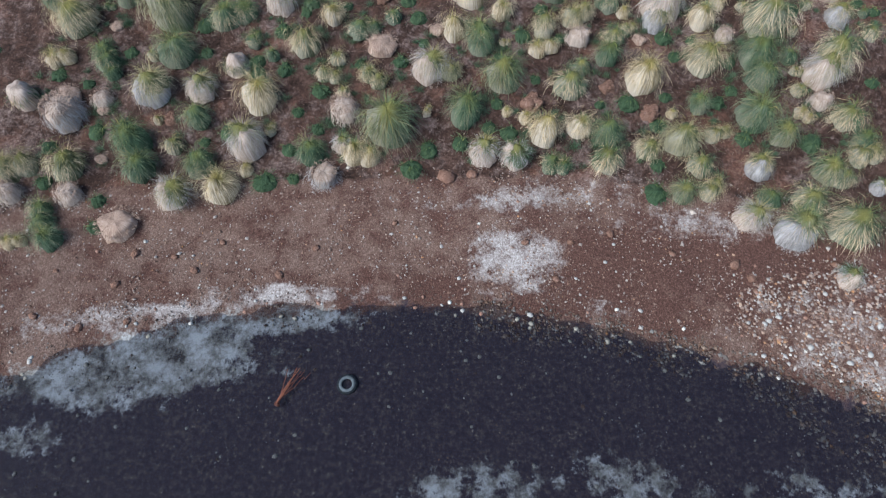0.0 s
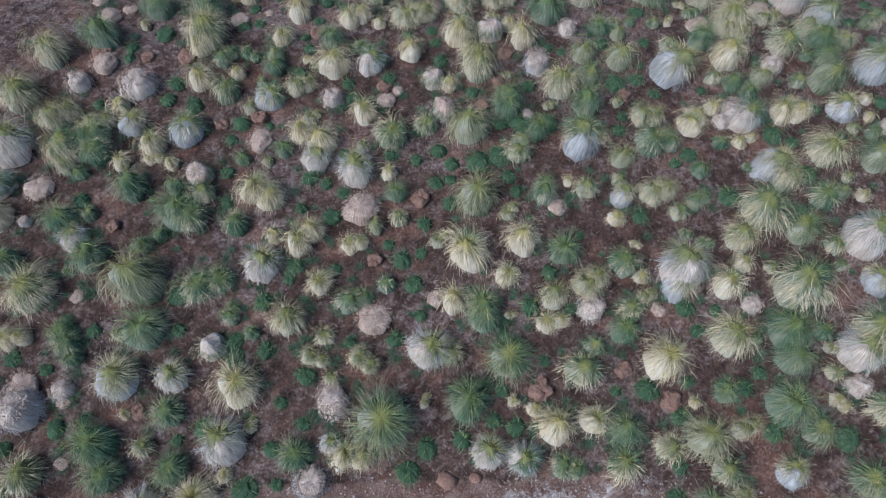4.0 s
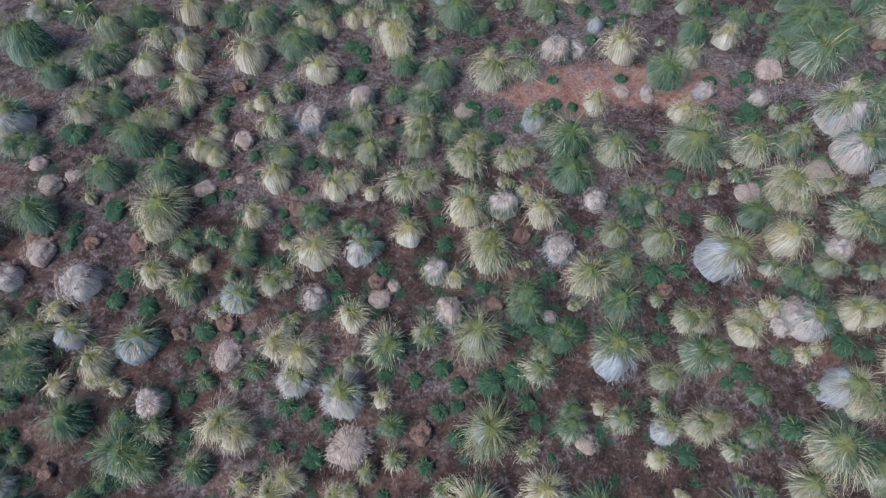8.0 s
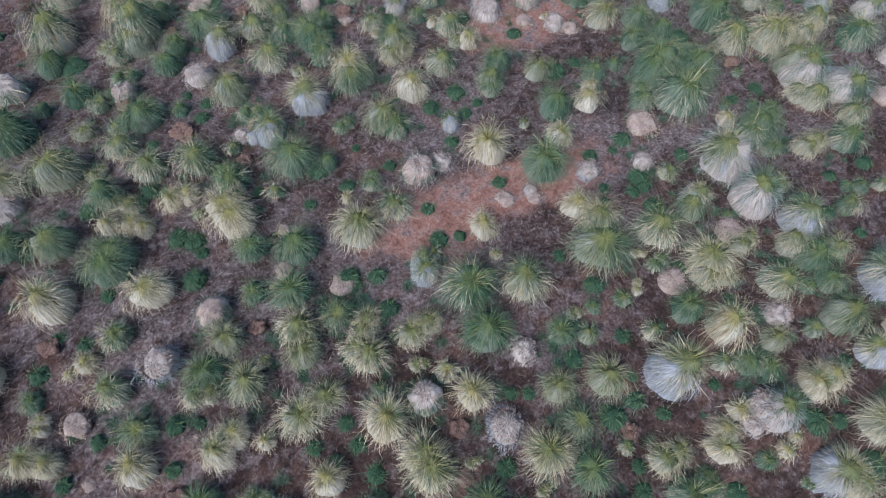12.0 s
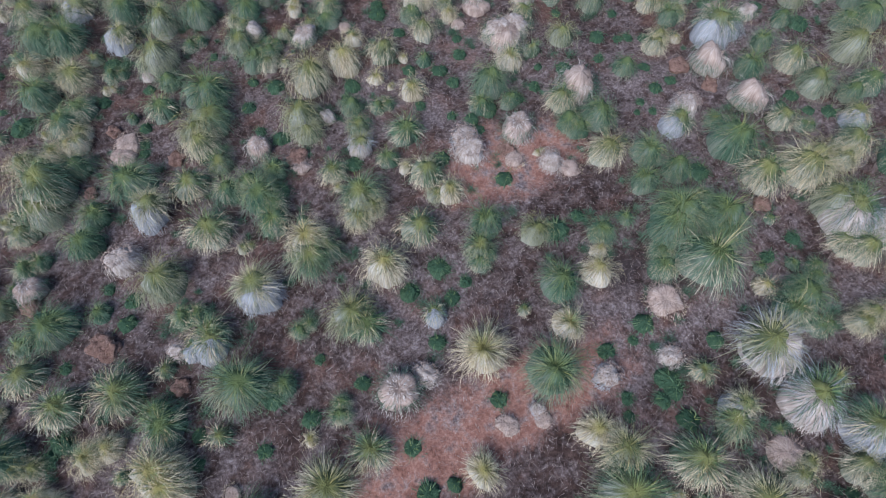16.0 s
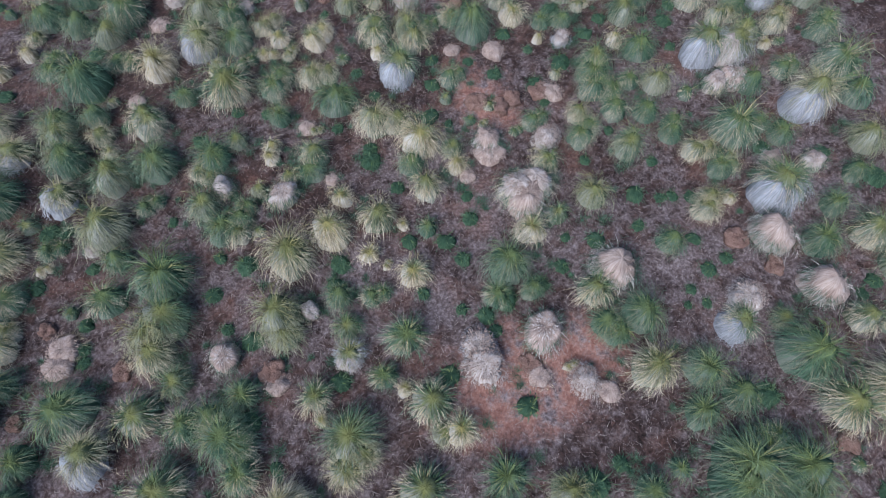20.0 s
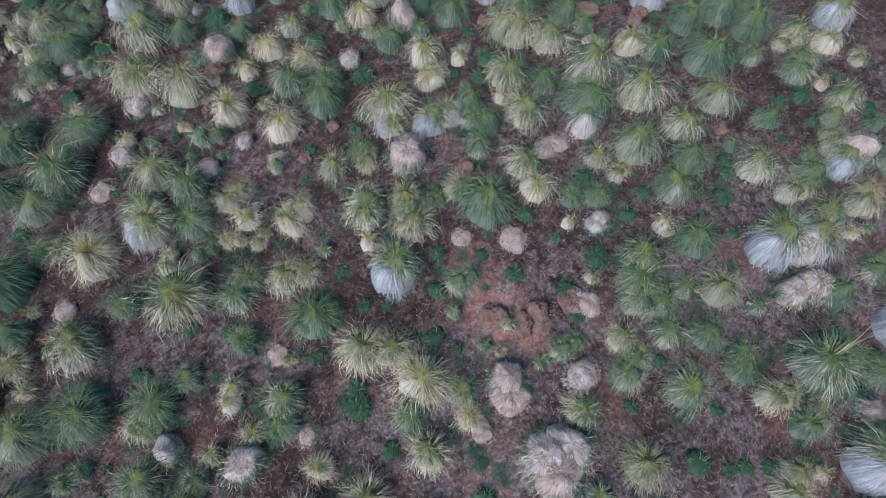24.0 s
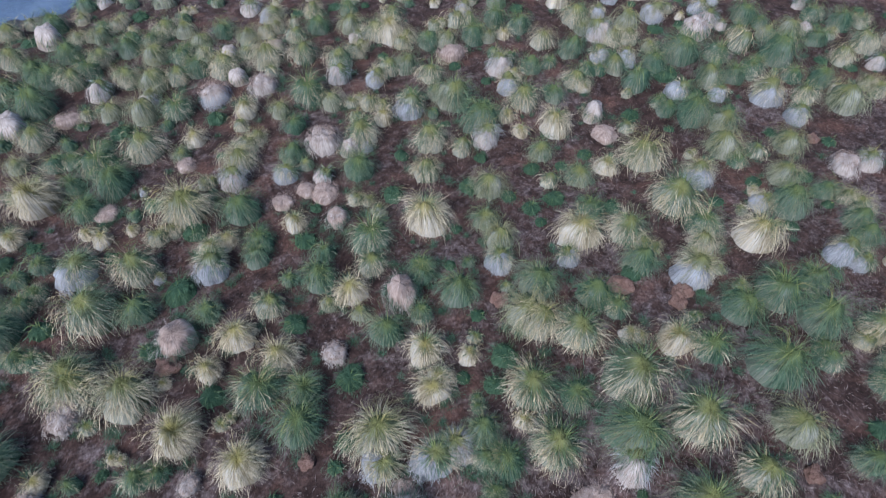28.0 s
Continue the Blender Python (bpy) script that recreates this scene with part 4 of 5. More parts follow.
plant("mixed", (-3.045, 38.07, 0.68), (24.48, 38.48, 0.72), (-14.55, 38.56, 0.96), (4.65, 38.66, 0.36), (15, 38.7, 0.49), (-6.393, 39.51, 0.6), (23.42, 39.85, 0.86), (23.08, 40.4, 0.75), (2.432, 40.59, 0.99), (3.996, 41.07, 0.73), (24.98, 41.88, 0.74), (-12.56, 43, 0.75), (-14.72, 43.27, 0.93), (26.06, 43.5, 0.94), (23.86, 43.72, 1.2), (24.8, 43.74, 1), (26.64, 43.89, 0.87), (-8.002, 44.03, 0.91), (22.03, 44.06, 1), (-5.668, 45.07, 0.7), (5.074, 45.48, 0.89), (12.49, 45.71, 0.68), (10.28, 45.94, 0.7), (-2.532, 46.07, 0.91))
plant("mixed", (24.77, 46.08, 0.72), (-4.38, 46.43, 0.83), (0.5701, 46.97, 0.71))
plant("straw", (10.65, 38.61, 0.72), (-7.447, 38.93, 0.48), (6.872, 39.07, 0.66), (-10.5, 39.45, 0.81), (-5.066, 40.72, 0.85), (-12.69, 41.09, 0.74), (-8.328, 41.57, 0.96), (-11, 41.71, 0.83), (11.73, 42.06, 0.71), (8.595, 42.36, 0.99), (-1.796, 42.57, 0.93), (-1.9, 43.18, 0.94), (13.75, 43.27, 0.72), (-5.274, 43.74, 0.77), (14.31, 44.06, 0.4), (-3.563, 44.58, 0.87), (-11.49, 44.81, 0.85), (6.812, 46.59, 0.92))
plant("mixed", (23.75, 41.99, 0.97))
plant("pedestal", (4.091, 38.02, 0.62), (17.39, 38.42, 1.3), (4.076, 38.45, 0.52), (25.33, 39.95, 1.1), (23.89, 41.17, 1.2), (30, 43.67, 0.77), (7.683, 44.27, 0.49), (27.81, 44.8, 0.75), (-18.7, 45.02, 0.79), (0.43, 46.48, 0.75), (-0.1854, 46.57, 0.43))
plant("bare", (-5.238, 38.05, 0.66), (14.34, 39.58, 0.44), (11.98, 39.95, 0.48), (9.33, 39.97, 0.29), (29.02, 40.74, 0.61), (6.51, 42.52, 0.48), (-11.91, 43.35, 0.4), (-9.829, 46.46, 0.63), (-0.62, 46.82, 0.38))
plant("dead", (1.152, 38.69, 0.49), (26.81, 38.82, 0.59), (9.34, 39.58, 0.32), (8.21, 39.94, 0.41), (-0.652, 39.95, 0.38), (15.42, 41.35, 0.7), (-0.2131, 41.67, 0.29))
plant("stump", (-2.055, 38.2, 0.32), (-8.554, 39.95, 0.4), (21.41, 43.09, 0.39), (-0.8579, 45.58, 0.34))
plant("low", (13.23, 38.44, 0.4), (1.615, 38.49, 0.31), (13.81, 38.55, 0.48), (2.404, 38.58, 0.48), (1.441, 38.88, 0.53), (13.79, 38.94, 0.55), (12.19, 38.99, 0.35), (-8.927, 39.07, 0.48), (-7.468, 39.63, 0.36), (-8.29, 40.17, 0.37), (5.175, 40.58, 0.44), (13.53, 40.58, 0.28), (12.42, 40.65, 0.47), (8.34, 40.75, 0.41), (-3.674, 40.77, 0.56), (20.06, 41.14, 0.42), (-6.584, 41.27, 0.37), (21.52, 41.39, 0.42), (-3.254, 41.8, 0.35), (-3.42, 42.37, 0.54), (1.007, 42.45, 0.38), (-3.938, 42.71, 0.54), (-0.9394, 42.93, 0.33), (1.7, 44.06, 0.67))
plant("low", (3.541, 44.53, 0.29), (-17.54, 44.9, 0.53), (9.27, 45.02, 0.35), (-5.073, 45.05, 0.43), (-6.9, 45.25, 0.54), (20.07, 45.39, 0.56), (-4.644, 45.42, 0.47), (13.3, 45.49, 0.7), (7.259, 45.49, 0.51), (27.27, 45.59, 0.47), (14.44, 45.69, 0.38), (8.658, 45.92, 0.56), (26.25, 46.96, 0.48))
plant("hollow", (-3.261, 39.15, 0.67), (5.548, 42.41, 0.8))
# on the flat
plant("green", (18.53, 47.04, 0.85), (-11.42, 47.1, 1.1), (0.0308, 47.9, 0.7), (-13.23, 48.98, 0.89), (25.53, 49, 0.85), (32.65, 49.18, 1), (16.68, 49.26, 0.59), (31.6, 49.39, 0.77), (-2.791, 49.43, 0.47), (-4.316, 49.52, 1), (17.82, 49.56, 0.87), (16.54, 49.8, 0.68), (27.09, 50.04, 0.67), (-9.696, 50.62, 1.4), (33.1, 50.62, 0.92), (3.913, 50.77, 1), (28.99, 50.87, 0.59), (8.937, 51.32, 0.53), (32.11, 51.36, 0.74), (20.45, 51.46, 0.63), (3.73, 51.63, 1), (14.92, 52, 0.51), (-6.972, 52.14, 0.82), (13.64, 52.33, 0.58))
plant("green", (10.08, 52.35, 0.82), (3.47, 52.5, 0.72), (-4.833, 52.56, 0.75), (2.605, 52.63, 0.68), (-2.906, 52.66, 0.81), (4.561, 52.82, 0.65), (-11.55, 53.09, 0.89), (14.54, 53.18, 0.98), (24.26, 53.35, 0.65), (27.63, 53.66, 0.69), (-2.385, 53.78, 0.73), (9.847, 54.21, 0.63), (27.23, 54.45, 0.52), (25.95, 54.58, 1.2), (8.59, 54.76, 0.58), (-0.7406, 54.83, 1.1), (-8.02, 54.96, 0.89), (32.14, 55.5, 1.2), (23.58, 55.63, 0.63))
plant("mixed", (27.49, 47.01, 1), (-6.42, 47.04, 0.48), (22.22, 47.24, 0.52), (-7.68, 47.53, 1.1), (-9.787, 47.55, 1), (8.642, 47.65, 0.84), (17.04, 47.8, 0.9), (-5.356, 48.05, 0.8), (30.48, 48.07, 1.1), (4.543, 48.13, 0.94), (5.247, 48.33, 0.69), (27.49, 48.47, 0.93), (9.909, 48.92, 0.47), (7.065, 49.25, 0.94), (-0.4642, 49.58, 0.98), (-6.802, 49.65, 0.56), (10.03, 49.91, 0.82), (7.27, 50.04, 1), (-14.81, 50.9, 0.76), (1.556, 50.94, 0.97), (16.83, 51.02, 0.77), (-6.04, 51.16, 0.6), (6.668, 51.75, 0.63), (-12.94, 51.86, 0.87))
plant("mixed", (30.54, 51.9, 0.85), (24.94, 53.44, 0.58), (8.481, 53.52, 0.59), (1.383, 53.62, 0.84), (-5.045, 54.2, 0.64), (6.46, 54.2, 0.78), (2.705, 54.2, 0.66), (24.06, 54.4, 0.82), (19.08, 54.46, 0.79), (6.475, 54.91, 1), (-4.21, 54.93, 1.1), (2.316, 55.47, 0.9), (-3.82, 55.74, 1.3), (21.57, 55.82, 0.82))
plant("straw", (10.45, 48.68, 0.64), (4.762, 48.95, 0.92), (16.08, 54.18, 0.76), (11.37, 54.4, 0.69))
plant("mixed", (22.76, 52.16, 0.86))
plant("pedestal", (2.447, 47.71, 0.99), (20.47, 47.8, 0.77), (26.18, 51.46, 0.84), (25.3, 51.51, 1.1), (8.163, 52.53, 0.62), (-0.399, 52.88, 0.9), (29.61, 54.47, 1.2))
plant("bare", (14.83, 48.34, 0.52), (21.53, 48.38, 0.66), (12.1, 50.23, 0.71), (12.22, 50.92, 0.65), (-1.714, 51.22, 0.66))
plant("dead", (15.34, 47.75, 0.46), (13.56, 49.12, 0.43), (5.635, 52.67, 0.43))
plant("stump", (-2.85, 47.94, 0.46), (-3.01, 48.26, 0.46), (23.42, 49.02, 0.41), (13.51, 49.69, 0.41), (22.83, 50.48, 0.5), (-5.07, 50.81, 0.38), (5.62, 53.16, 0.49), (-2.488, 55.17, 0.31), (1.033, 55.45, 0.41))
plant("low", (-4.214, 47.88, 0.34), (20.27, 48.86, 0.28), (19.62, 49.09, 0.22), (-1.755, 49.47, 0.44), (20.1, 49.54, 0.28), (21.17, 49.92, 0.43), (22.02, 50.01, 0.37), (-2.46, 50.33, 0.35), (29.69, 50.38, 0.72), (4.44, 51.88, 0.54), (15.26, 52.06, 0.52), (13.93, 52.07, 0.56), (16.37, 52.35, 0.4), (12.32, 52.42, 0.32), (19.93, 52.57, 0.36), (22.52, 52.75, 0.4), (21.86, 53.14, 0.36), (21.42, 53.23, 0.38), (26.55, 53.37, 0.53), (11.37, 53.61, 0.35), (24.88, 54.05, 0.4), (13.27, 54.21, 0.43), (-7.07, 54.51, 0.77), (22.17, 54.85, 0.33))
plant("low", (8.66, 55.22, 0.5), (4.63, 55.34, 0.35), (14.32, 55.69, 0.45), (9.13, 55.99, 0.53))
plant("hollow", (24.28, 47.62, 0.91), (24.04, 50.05, 0.93), (14.46, 50.44, 0.84), (17.94, 51.45, 0.95), (-4.969, 51.47, 0.61), (27.92, 52, 0.59), (26.4, 52.74, 0.51), (4.331, 54.31, 0.63), (7.49, 54.72, 0.45), (16.57, 55.34, 0.9), (17.22, 55.89, 0.87), (16.5, 55.92, 0.92))
# behind the flat
plant("green", (23.89, 56.02, 0.6), (28.14, 56.38, 0.74), (30.27, 56.39, 0.84), (-2.674, 56.58, 0.73), (23.26, 57.05, 0.69), (20.36, 57.16, 0.91), (22.09, 57.62, 0.7), (33.37, 57.64, 1.1), (1.212, 58.07, 0.79), (3.108, 58.07, 1.2), (18.86, 58.65, 0.67), (23.59, 58.73, 0.55), (22.13, 58.78, 1), (13.29, 58.86, 0.67), (5.598, 59.11, 0.76), (-2.402, 59.3, 1.2), (6.53, 59.49, 0.79), (1.823, 59.59, 0.63), (22.34, 59.6, 0.9), (24.99, 60.06, 0.89), (9.587, 60.18, 0.62), (30.65, 60.66, 0.78), (-0.2513, 60.98, 0.63), (-3.452, 61.13, 1))
plant("green", (3.45, 61.39, 0.62), (16.78, 62.19, 0.74), (6.277, 62.49, 0.86), (4.117, 62.96, 0.93), (11.72, 63.07, 0.98), (26.97, 63.08, 0.86), (22.85, 63.17, 0.6), (9.31, 63.31, 0.58), (30.88, 63.34, 0.64), (4.063, 63.53, 0.78), (21.93, 63.54, 0.53), (-1.863, 64.12, 1.2), (-2.93, 64.46, 1.1), (18.87, 64.51, 1.1), (0.9649, 64.81, 1))
plant("mixed", (2.16, 56.21, 0.83), (2.974, 56.55, 0.99), (18.2, 56.68, 0.62), (-7.65, 56.68, 1.3), (7.579, 56.92, 1.1), (11.13, 57.09, 0.79), (-4.377, 57.46, 0.94), (13.36, 57.55, 0.7), (-2.33, 58.06, 0.83), (20.59, 58.14, 0.58), (24.58, 58.19, 0.78), (6.12, 58.7, 0.54), (15.07, 58.78, 0.57), (29.93, 58.86, 0.82), (34.02, 59.58, 0.91), (-6.94, 59.64, 1.1), (29.63, 60.15, 0.81), (17.5, 60.2, 0.32), (22.84, 60.36, 0.8), (8.718, 60.4, 0.46), (5.287, 60.4, 0.78), (9.944, 60.88, 0.68), (1.721, 61.01, 1.1), (13.06, 61.13, 1.2))
plant("mixed", (-1.879, 61.62, 0.96), (32.7, 61.64, 0.5), (5.64, 61.93, 0.65), (10.42, 62.11, 0.32), (33.37, 62.32, 0.61), (25.56, 62.34, 0.9), (34.35, 62.86, 0.78), (7.316, 62.9, 0.52), (2.451, 63.1, 0.98), (24.2, 63.75, 0.58), (36.72, 64.43, 0.57), (25.4, 64.44, 1.1), (27.57, 64.45, 0.84), (11.55, 64.82, 1), (16.16, 64.9, 0.8))
plant("straw", (9.24, 57.21, 0.91), (-3.137, 57.86, 0.85), (14.91, 58.03, 0.54), (10.2, 58.55, 0.53), (13.98, 59.6, 0.99), (8.337, 61.58, 0.45), (8.499, 61.99, 0.47), (-3.69, 63.03, 0.68), (20.93, 64.5, 0.77), (2.499, 64.68, 0.4))
plant("mixed", (31.78, 58.83, 0.95), (32.44, 61.17, 0.67), (28.95, 61.71, 0.87))
plant("pedestal", (28.55, 58.23, 1.1), (27.37, 58.72, 1.1), (36.8, 60.02, 0.63), (32.2, 60.46, 0.86), (0.3965, 63.04, 0.8), (14.69, 63.51, 1))
plant("bare", (18.76, 57.63, 0.57), (35.57, 60.28, 0.32), (1, 60.46, 0.31), (22.2, 62.22, 0.47))
plant("dead", (-0.89, 56.5, 0.55), (-0.5786, 57.04, 0.59), (15.08, 57.4, 0.38), (16.37, 57.96, 0.69), (10.15, 59.62, 0.33), (20.26, 59.69, 0.56), (10.11, 62.44, 0.41), (19.12, 62.9, 0.57), (17.5, 63.78, 0.43))
plant("stump", (-1.01, 57.99, 0.34), (17.94, 59.95, 0.44), (19.77, 60, 0.5), (18.59, 60.1, 0.45), (17.11, 60.62, 0.5), (29.1, 63.79, 0.32))
plant("low", (19.74, 56.08, 0.33), (-0.12, 56.3, 0.35), (-0.01, 56.77, 0.32), (4.55, 56.82, 0.45), (6.006, 57.39, 0.56), (19.75, 59.36, 0.32), (11.87, 59.73, 0.57), (-1.082, 59.78, 0.43), (-4.539, 59.85, 0.7), (15.57, 60.15, 0.26), (12.07, 60.29, 0.48), (19.88, 60.42, 0.5), (21.5, 60.98, 0.6), (27.14, 61.17, 0.57), (0.24, 61.66, 0.39), (26.34, 61.68, 0.4), (18.56, 61.7, 0.45), (11.26, 61.86, 0.36), (-0.35, 61.89, 0.54), (28.04, 61.99, 0.45), (20.63, 62.36, 0.33), (31, 62.38, 0.38), (28.31, 62.54, 0.45), (32.71, 62.55, 0.42))
plant("low", (24.56, 62.63, 0.44), (22.3, 63.58, 0.56), (5.93, 63.67, 0.47), (33.19, 63.78, 0.58), (22.85, 64.15, 0.61), (13.12, 64.4, 0.39))
plant("hollow", (27.69, 56.85, 0.78), (26.85, 57, 0.66), (16.57, 58.51, 0.68), (8.167, 59.65, 0.73), (32.92, 60.66, 0.9), (6.18, 60.99, 0.56))
# on the back slope
plant("green", (34.11, 65.05, 1.1), (9.796, 65.08, 1), (19.38, 65.25, 0.57), (17.2, 65.6, 0.59), (16.23, 65.61, 0.66), (5.907, 66.35, 0.62), (32.75, 66.61, 0.76), (2.345, 66.76, 0.64), (30.75, 67.04, 1.2), (0.853, 67.07, 0.93), (24.81, 67.16, 1.2), (8.992, 67.16, 0.56), (19.92, 67.19, 0.7), (33.77, 67.82, 1.1), (20.83, 68.03, 0.68), (20.44, 68.47, 0.69), (29.26, 68.53, 0.78), (8.994, 68.56, 0.85), (2.295, 68.85, 1.3), (15.64, 68.98, 0.63), (23.92, 69.08, 0.7), (34.92, 69.24, 0.76), (20.55, 69.28, 0.67), (33.16, 69.33, 1.1))
plant("green", (31.42, 69.46, 0.95), (3.956, 69.62, 0.85), (38.73, 69.96, 0.69), (7.38, 69.98, 0.8), (9.163, 70.11, 0.89), (39.23, 70.83, 0.72), (1.093, 70.83, 0.97), (27.39, 71.45, 0.6), (15.2, 72, 0.95), (26.98, 72.41, 0.82), (10.39, 72.42, 0.78), (37.46, 72.74, 1.1), (39.62, 72.79, 0.63), (29.56, 72.89, 0.8), (4.739, 73.01, 1.2), (2.511, 73.1, 0.84), (15.72, 73.23, 0.74), (33.34, 73.42, 0.89), (25.31, 73.75, 0.94), (14.27, 73.85, 0.95), (19.13, 74.26, 0.81), (1.25, 74.44, 1), (20.64, 74.49, 0.57), (22.36, 74.76, 0.91))
plant("green", (5.926, 75.13, 1), (3.086, 75.49, 1.1))
plant("mixed", (29.63, 65.12, 0.91), (4.32, 65.14, 0.8), (20.98, 65.62, 0.81), (2.367, 65.65, 0.62), (4.225, 65.72, 0.8), (18.31, 65.74, 0.64), (7.823, 65.82, 1.2), (14.78, 66.06, 0.73), (16.36, 66.17, 0.72), (34.63, 66.48, 0.67), (0.73, 66.52, 0.85), (27.07, 66.6, 1.1), (14.91, 66.63, 0.83), (35.26, 66.72, 0.75), (10.89, 66.82, 0.49), (-3.301, 67, 0.92), (22.39, 67.87, 0.96), (-1.59, 68.05, 0.86), (15.73, 68.56, 0.68), (14.4, 68.67, 0.72), (25.94, 68.91, 1.2), (10.56, 68.97, 0.85), (12.4, 69.76, 0.41), (22.74, 69.84, 1))
plant("mixed", (17.57, 70.54, 1.1), (25.43, 71.12, 0.99), (8.093, 71.35, 0.98), (40.14, 71.64, 0.86), (3.75, 71.74, 0.94), (9.48, 71.86, 0.29), (24.4, 72.21, 0.95), (32.51, 72.59, 0.69), (24.12, 72.79, 0.97), (0.53, 73.34, 0.53), (30.54, 73.55, 0.65), (38.79, 74.37, 0.88), (30.25, 74.67, 0.96), (33.34, 75.13, 1.3), (10.09, 75.52, 1.1))
plant("straw", (36.14, 65.62, 0.76), (12.36, 67.18, 0.97), (9.929, 67.24, 0.56), (5.299, 68.59, 1.1), (28.37, 69.38, 0.84), (19.66, 71.34, 0.73), (13.21, 71.5, 0.89), (20.01, 71.61, 0.62), (34.73, 72.04, 1.1), (20.06, 72.9, 0.84), (11.51, 73.44, 0.94), (9.546, 73.54, 0.37), (7.242, 73.72, 0.44), (15.28, 74.86, 0.84), (28.23, 75.25, 1.1), (12.77, 75.51, 0.62))
plant("pedestal", (-1.025, 66.1, 0.89), (24.23, 66.33, 0.76), (37.54, 66.83, 0.97), (7.291, 68.96, 1), (37.36, 69.11, 0.54), (18.67, 69.15, 0.8), (19.49, 69.18, 0.65), (17.21, 69.61, 0.76), (37.02, 69.74, 0.76), (31.06, 71.59, 0.96), (43.02, 73.26, 0.66), (36.57, 73.43, 0.62), (27.17, 74.46, 0.57), (24.56, 75.53, 0.73))
plant("bare", (19.73, 68.73, 0.24), (9.951, 70.86, 0.42), (11.58, 71.66, 0.37), (6.977, 73.09, 0.49), (41.88, 73.56, 0.68), (17.1, 74.27, 0.49), (8.058, 75.71, 0.64))
plant("dead", (22.31, 66, 0.54), (22.85, 66.01, 0.47), (3.987, 67.05, 0.42), (17.57, 68.69, 0.4), (12.55, 70.16, 0.43), (5.94, 71.61, 0.52))
plant("stump", (18.89, 66.38, 0.44), (13.5, 69.7, 0.31), (29.71, 70.72, 0.34), (15.1, 70.8, 0.31), (30.16, 71.04, 0.39), (28.25, 72.35, 0.5), (23.68, 73.82, 0.4), (42.55, 75.86, 0.39))
plant("low", (24.02, 65.51, 0.25), (3.34, 65.83, 0.39), (17.61, 66.01, 0.49), (13.17, 68.71, 0.33), (13.83, 70.04, 0.38), (15.85, 70.25, 0.39), (21.74, 70.58, 0.55), (30.82, 70.7, 0.3), (16.45, 70.9, 0.49), (6.27, 71.42, 0.37), (22.61, 71.53, 0.68), (28.99, 72.65, 0.55), (17.28, 73.05, 0.69), (9.06, 73.19, 0.31))
plant("hollow", (17.19, 67.92, 0.87), (20.35, 75.74, 0.85))
# towards the far shore
plant("green", (21.46, 76.34, 0.63), (37.96, 76.36, 0.81), (29.6, 76.4, 0.73), (21.65, 76.78, 0.61), (17.65, 77.94, 0.87), (13.26, 78.2, 0.66), (6.703, 78.88, 0.78), (20.31, 79.02, 1.1), (10.79, 79.33, 0.8), (46.92, 79.44, 0.86), (4.52, 79.67, 0.83), (38.42, 79.97, 1.2), (15.53, 80.15, 0.65), (45.84, 80.36, 0.71), (5.778, 80.5, 1.1), (15.9, 80.94, 0.72), (37.51, 80.95, 0.65), (37.64, 81.66, 0.62), (44.32, 81.76, 1), (42.85, 81.78, 0.78), (6.814, 81.8, 0.87), (46.47, 82.31, 1.3), (49.93, 82.56, 0.79), (15.63, 82.88, 0.94))
plant("green", (52.62, 83.21, 0.98), (21.25, 83.31, 0.92), (43.31, 83.75, 0.91), (28, 83.96, 1.2), (39.2, 84.21, 0.86), (32.66, 84.35, 0.71), (41.34, 84.61, 1.3), (51.76, 84.63, 0.86), (48.04, 85.24, 0.62), (18.65, 85.51, 0.72), (47.62, 86.18, 0.94), (9.215, 86.28, 0.9), (32.82, 87.09, 0.79), (10.51, 87.41, 1.1), (35.71, 87.5, 0.82), (19.33, 87.52, 0.71), (8.68, 88.44, 0.67), (10.04, 89.27, 1.1), (20.74, 89.8, 1.1), (8.23, 90.47, 1), (34.15, 90.91, 0.86), (31.26, 91.05, 0.97), (28.61, 91.63, 0.84), (14.18, 91.89, 0.97))
plant("green", (33.18, 92.18, 0.85), (15.7, 95.39, 0.9), (23.18, 96.05, 0.87), (6.907, 96.4, 1.4), (25.45, 97.06, 0.75), (15.3, 97.63, 0.96), (9.887, 98.73, 0.89), (17.9, 98.92, 0.85), (7.753, 99.16, 1.1), (12.26, 100.1, 0.86), (6.82, 100.3, 0.94), (13.87, 100.4, 0.89), (8.807, 101.5, 0.99), (7.824, 106.4, 1.1))
plant("mixed", (40.86, 76.02, 0.87), (17.62, 76.51, 0.44), (3.63, 76.52, 0.55), (25.21, 76.56, 0.84), (8.381, 76.76, 1.1), (0.9081, 76.99, 0.71), (37.88, 77.15, 1), (46.23, 77.22, 1.2), (15.43, 77.37, 0.72), (8.281, 77.4, 1), (48.86, 77.61, 0.92), (19.82, 77.63, 0.72), (25.17, 77.87, 0.77), (33.83, 78.23, 1.2), (30.43, 78.55, 0.82), (44.94, 78.7, 0.8), (3.96, 78.76, 0.7), (39.35, 78.76, 0.9), (26.27, 79.7, 0.89), (9.235, 79.8, 1.2), (49.78, 80.43, 0.82), (21.17, 80.59, 0.45), (29.8, 80.78, 0.76), (51.98, 80.83, 1))
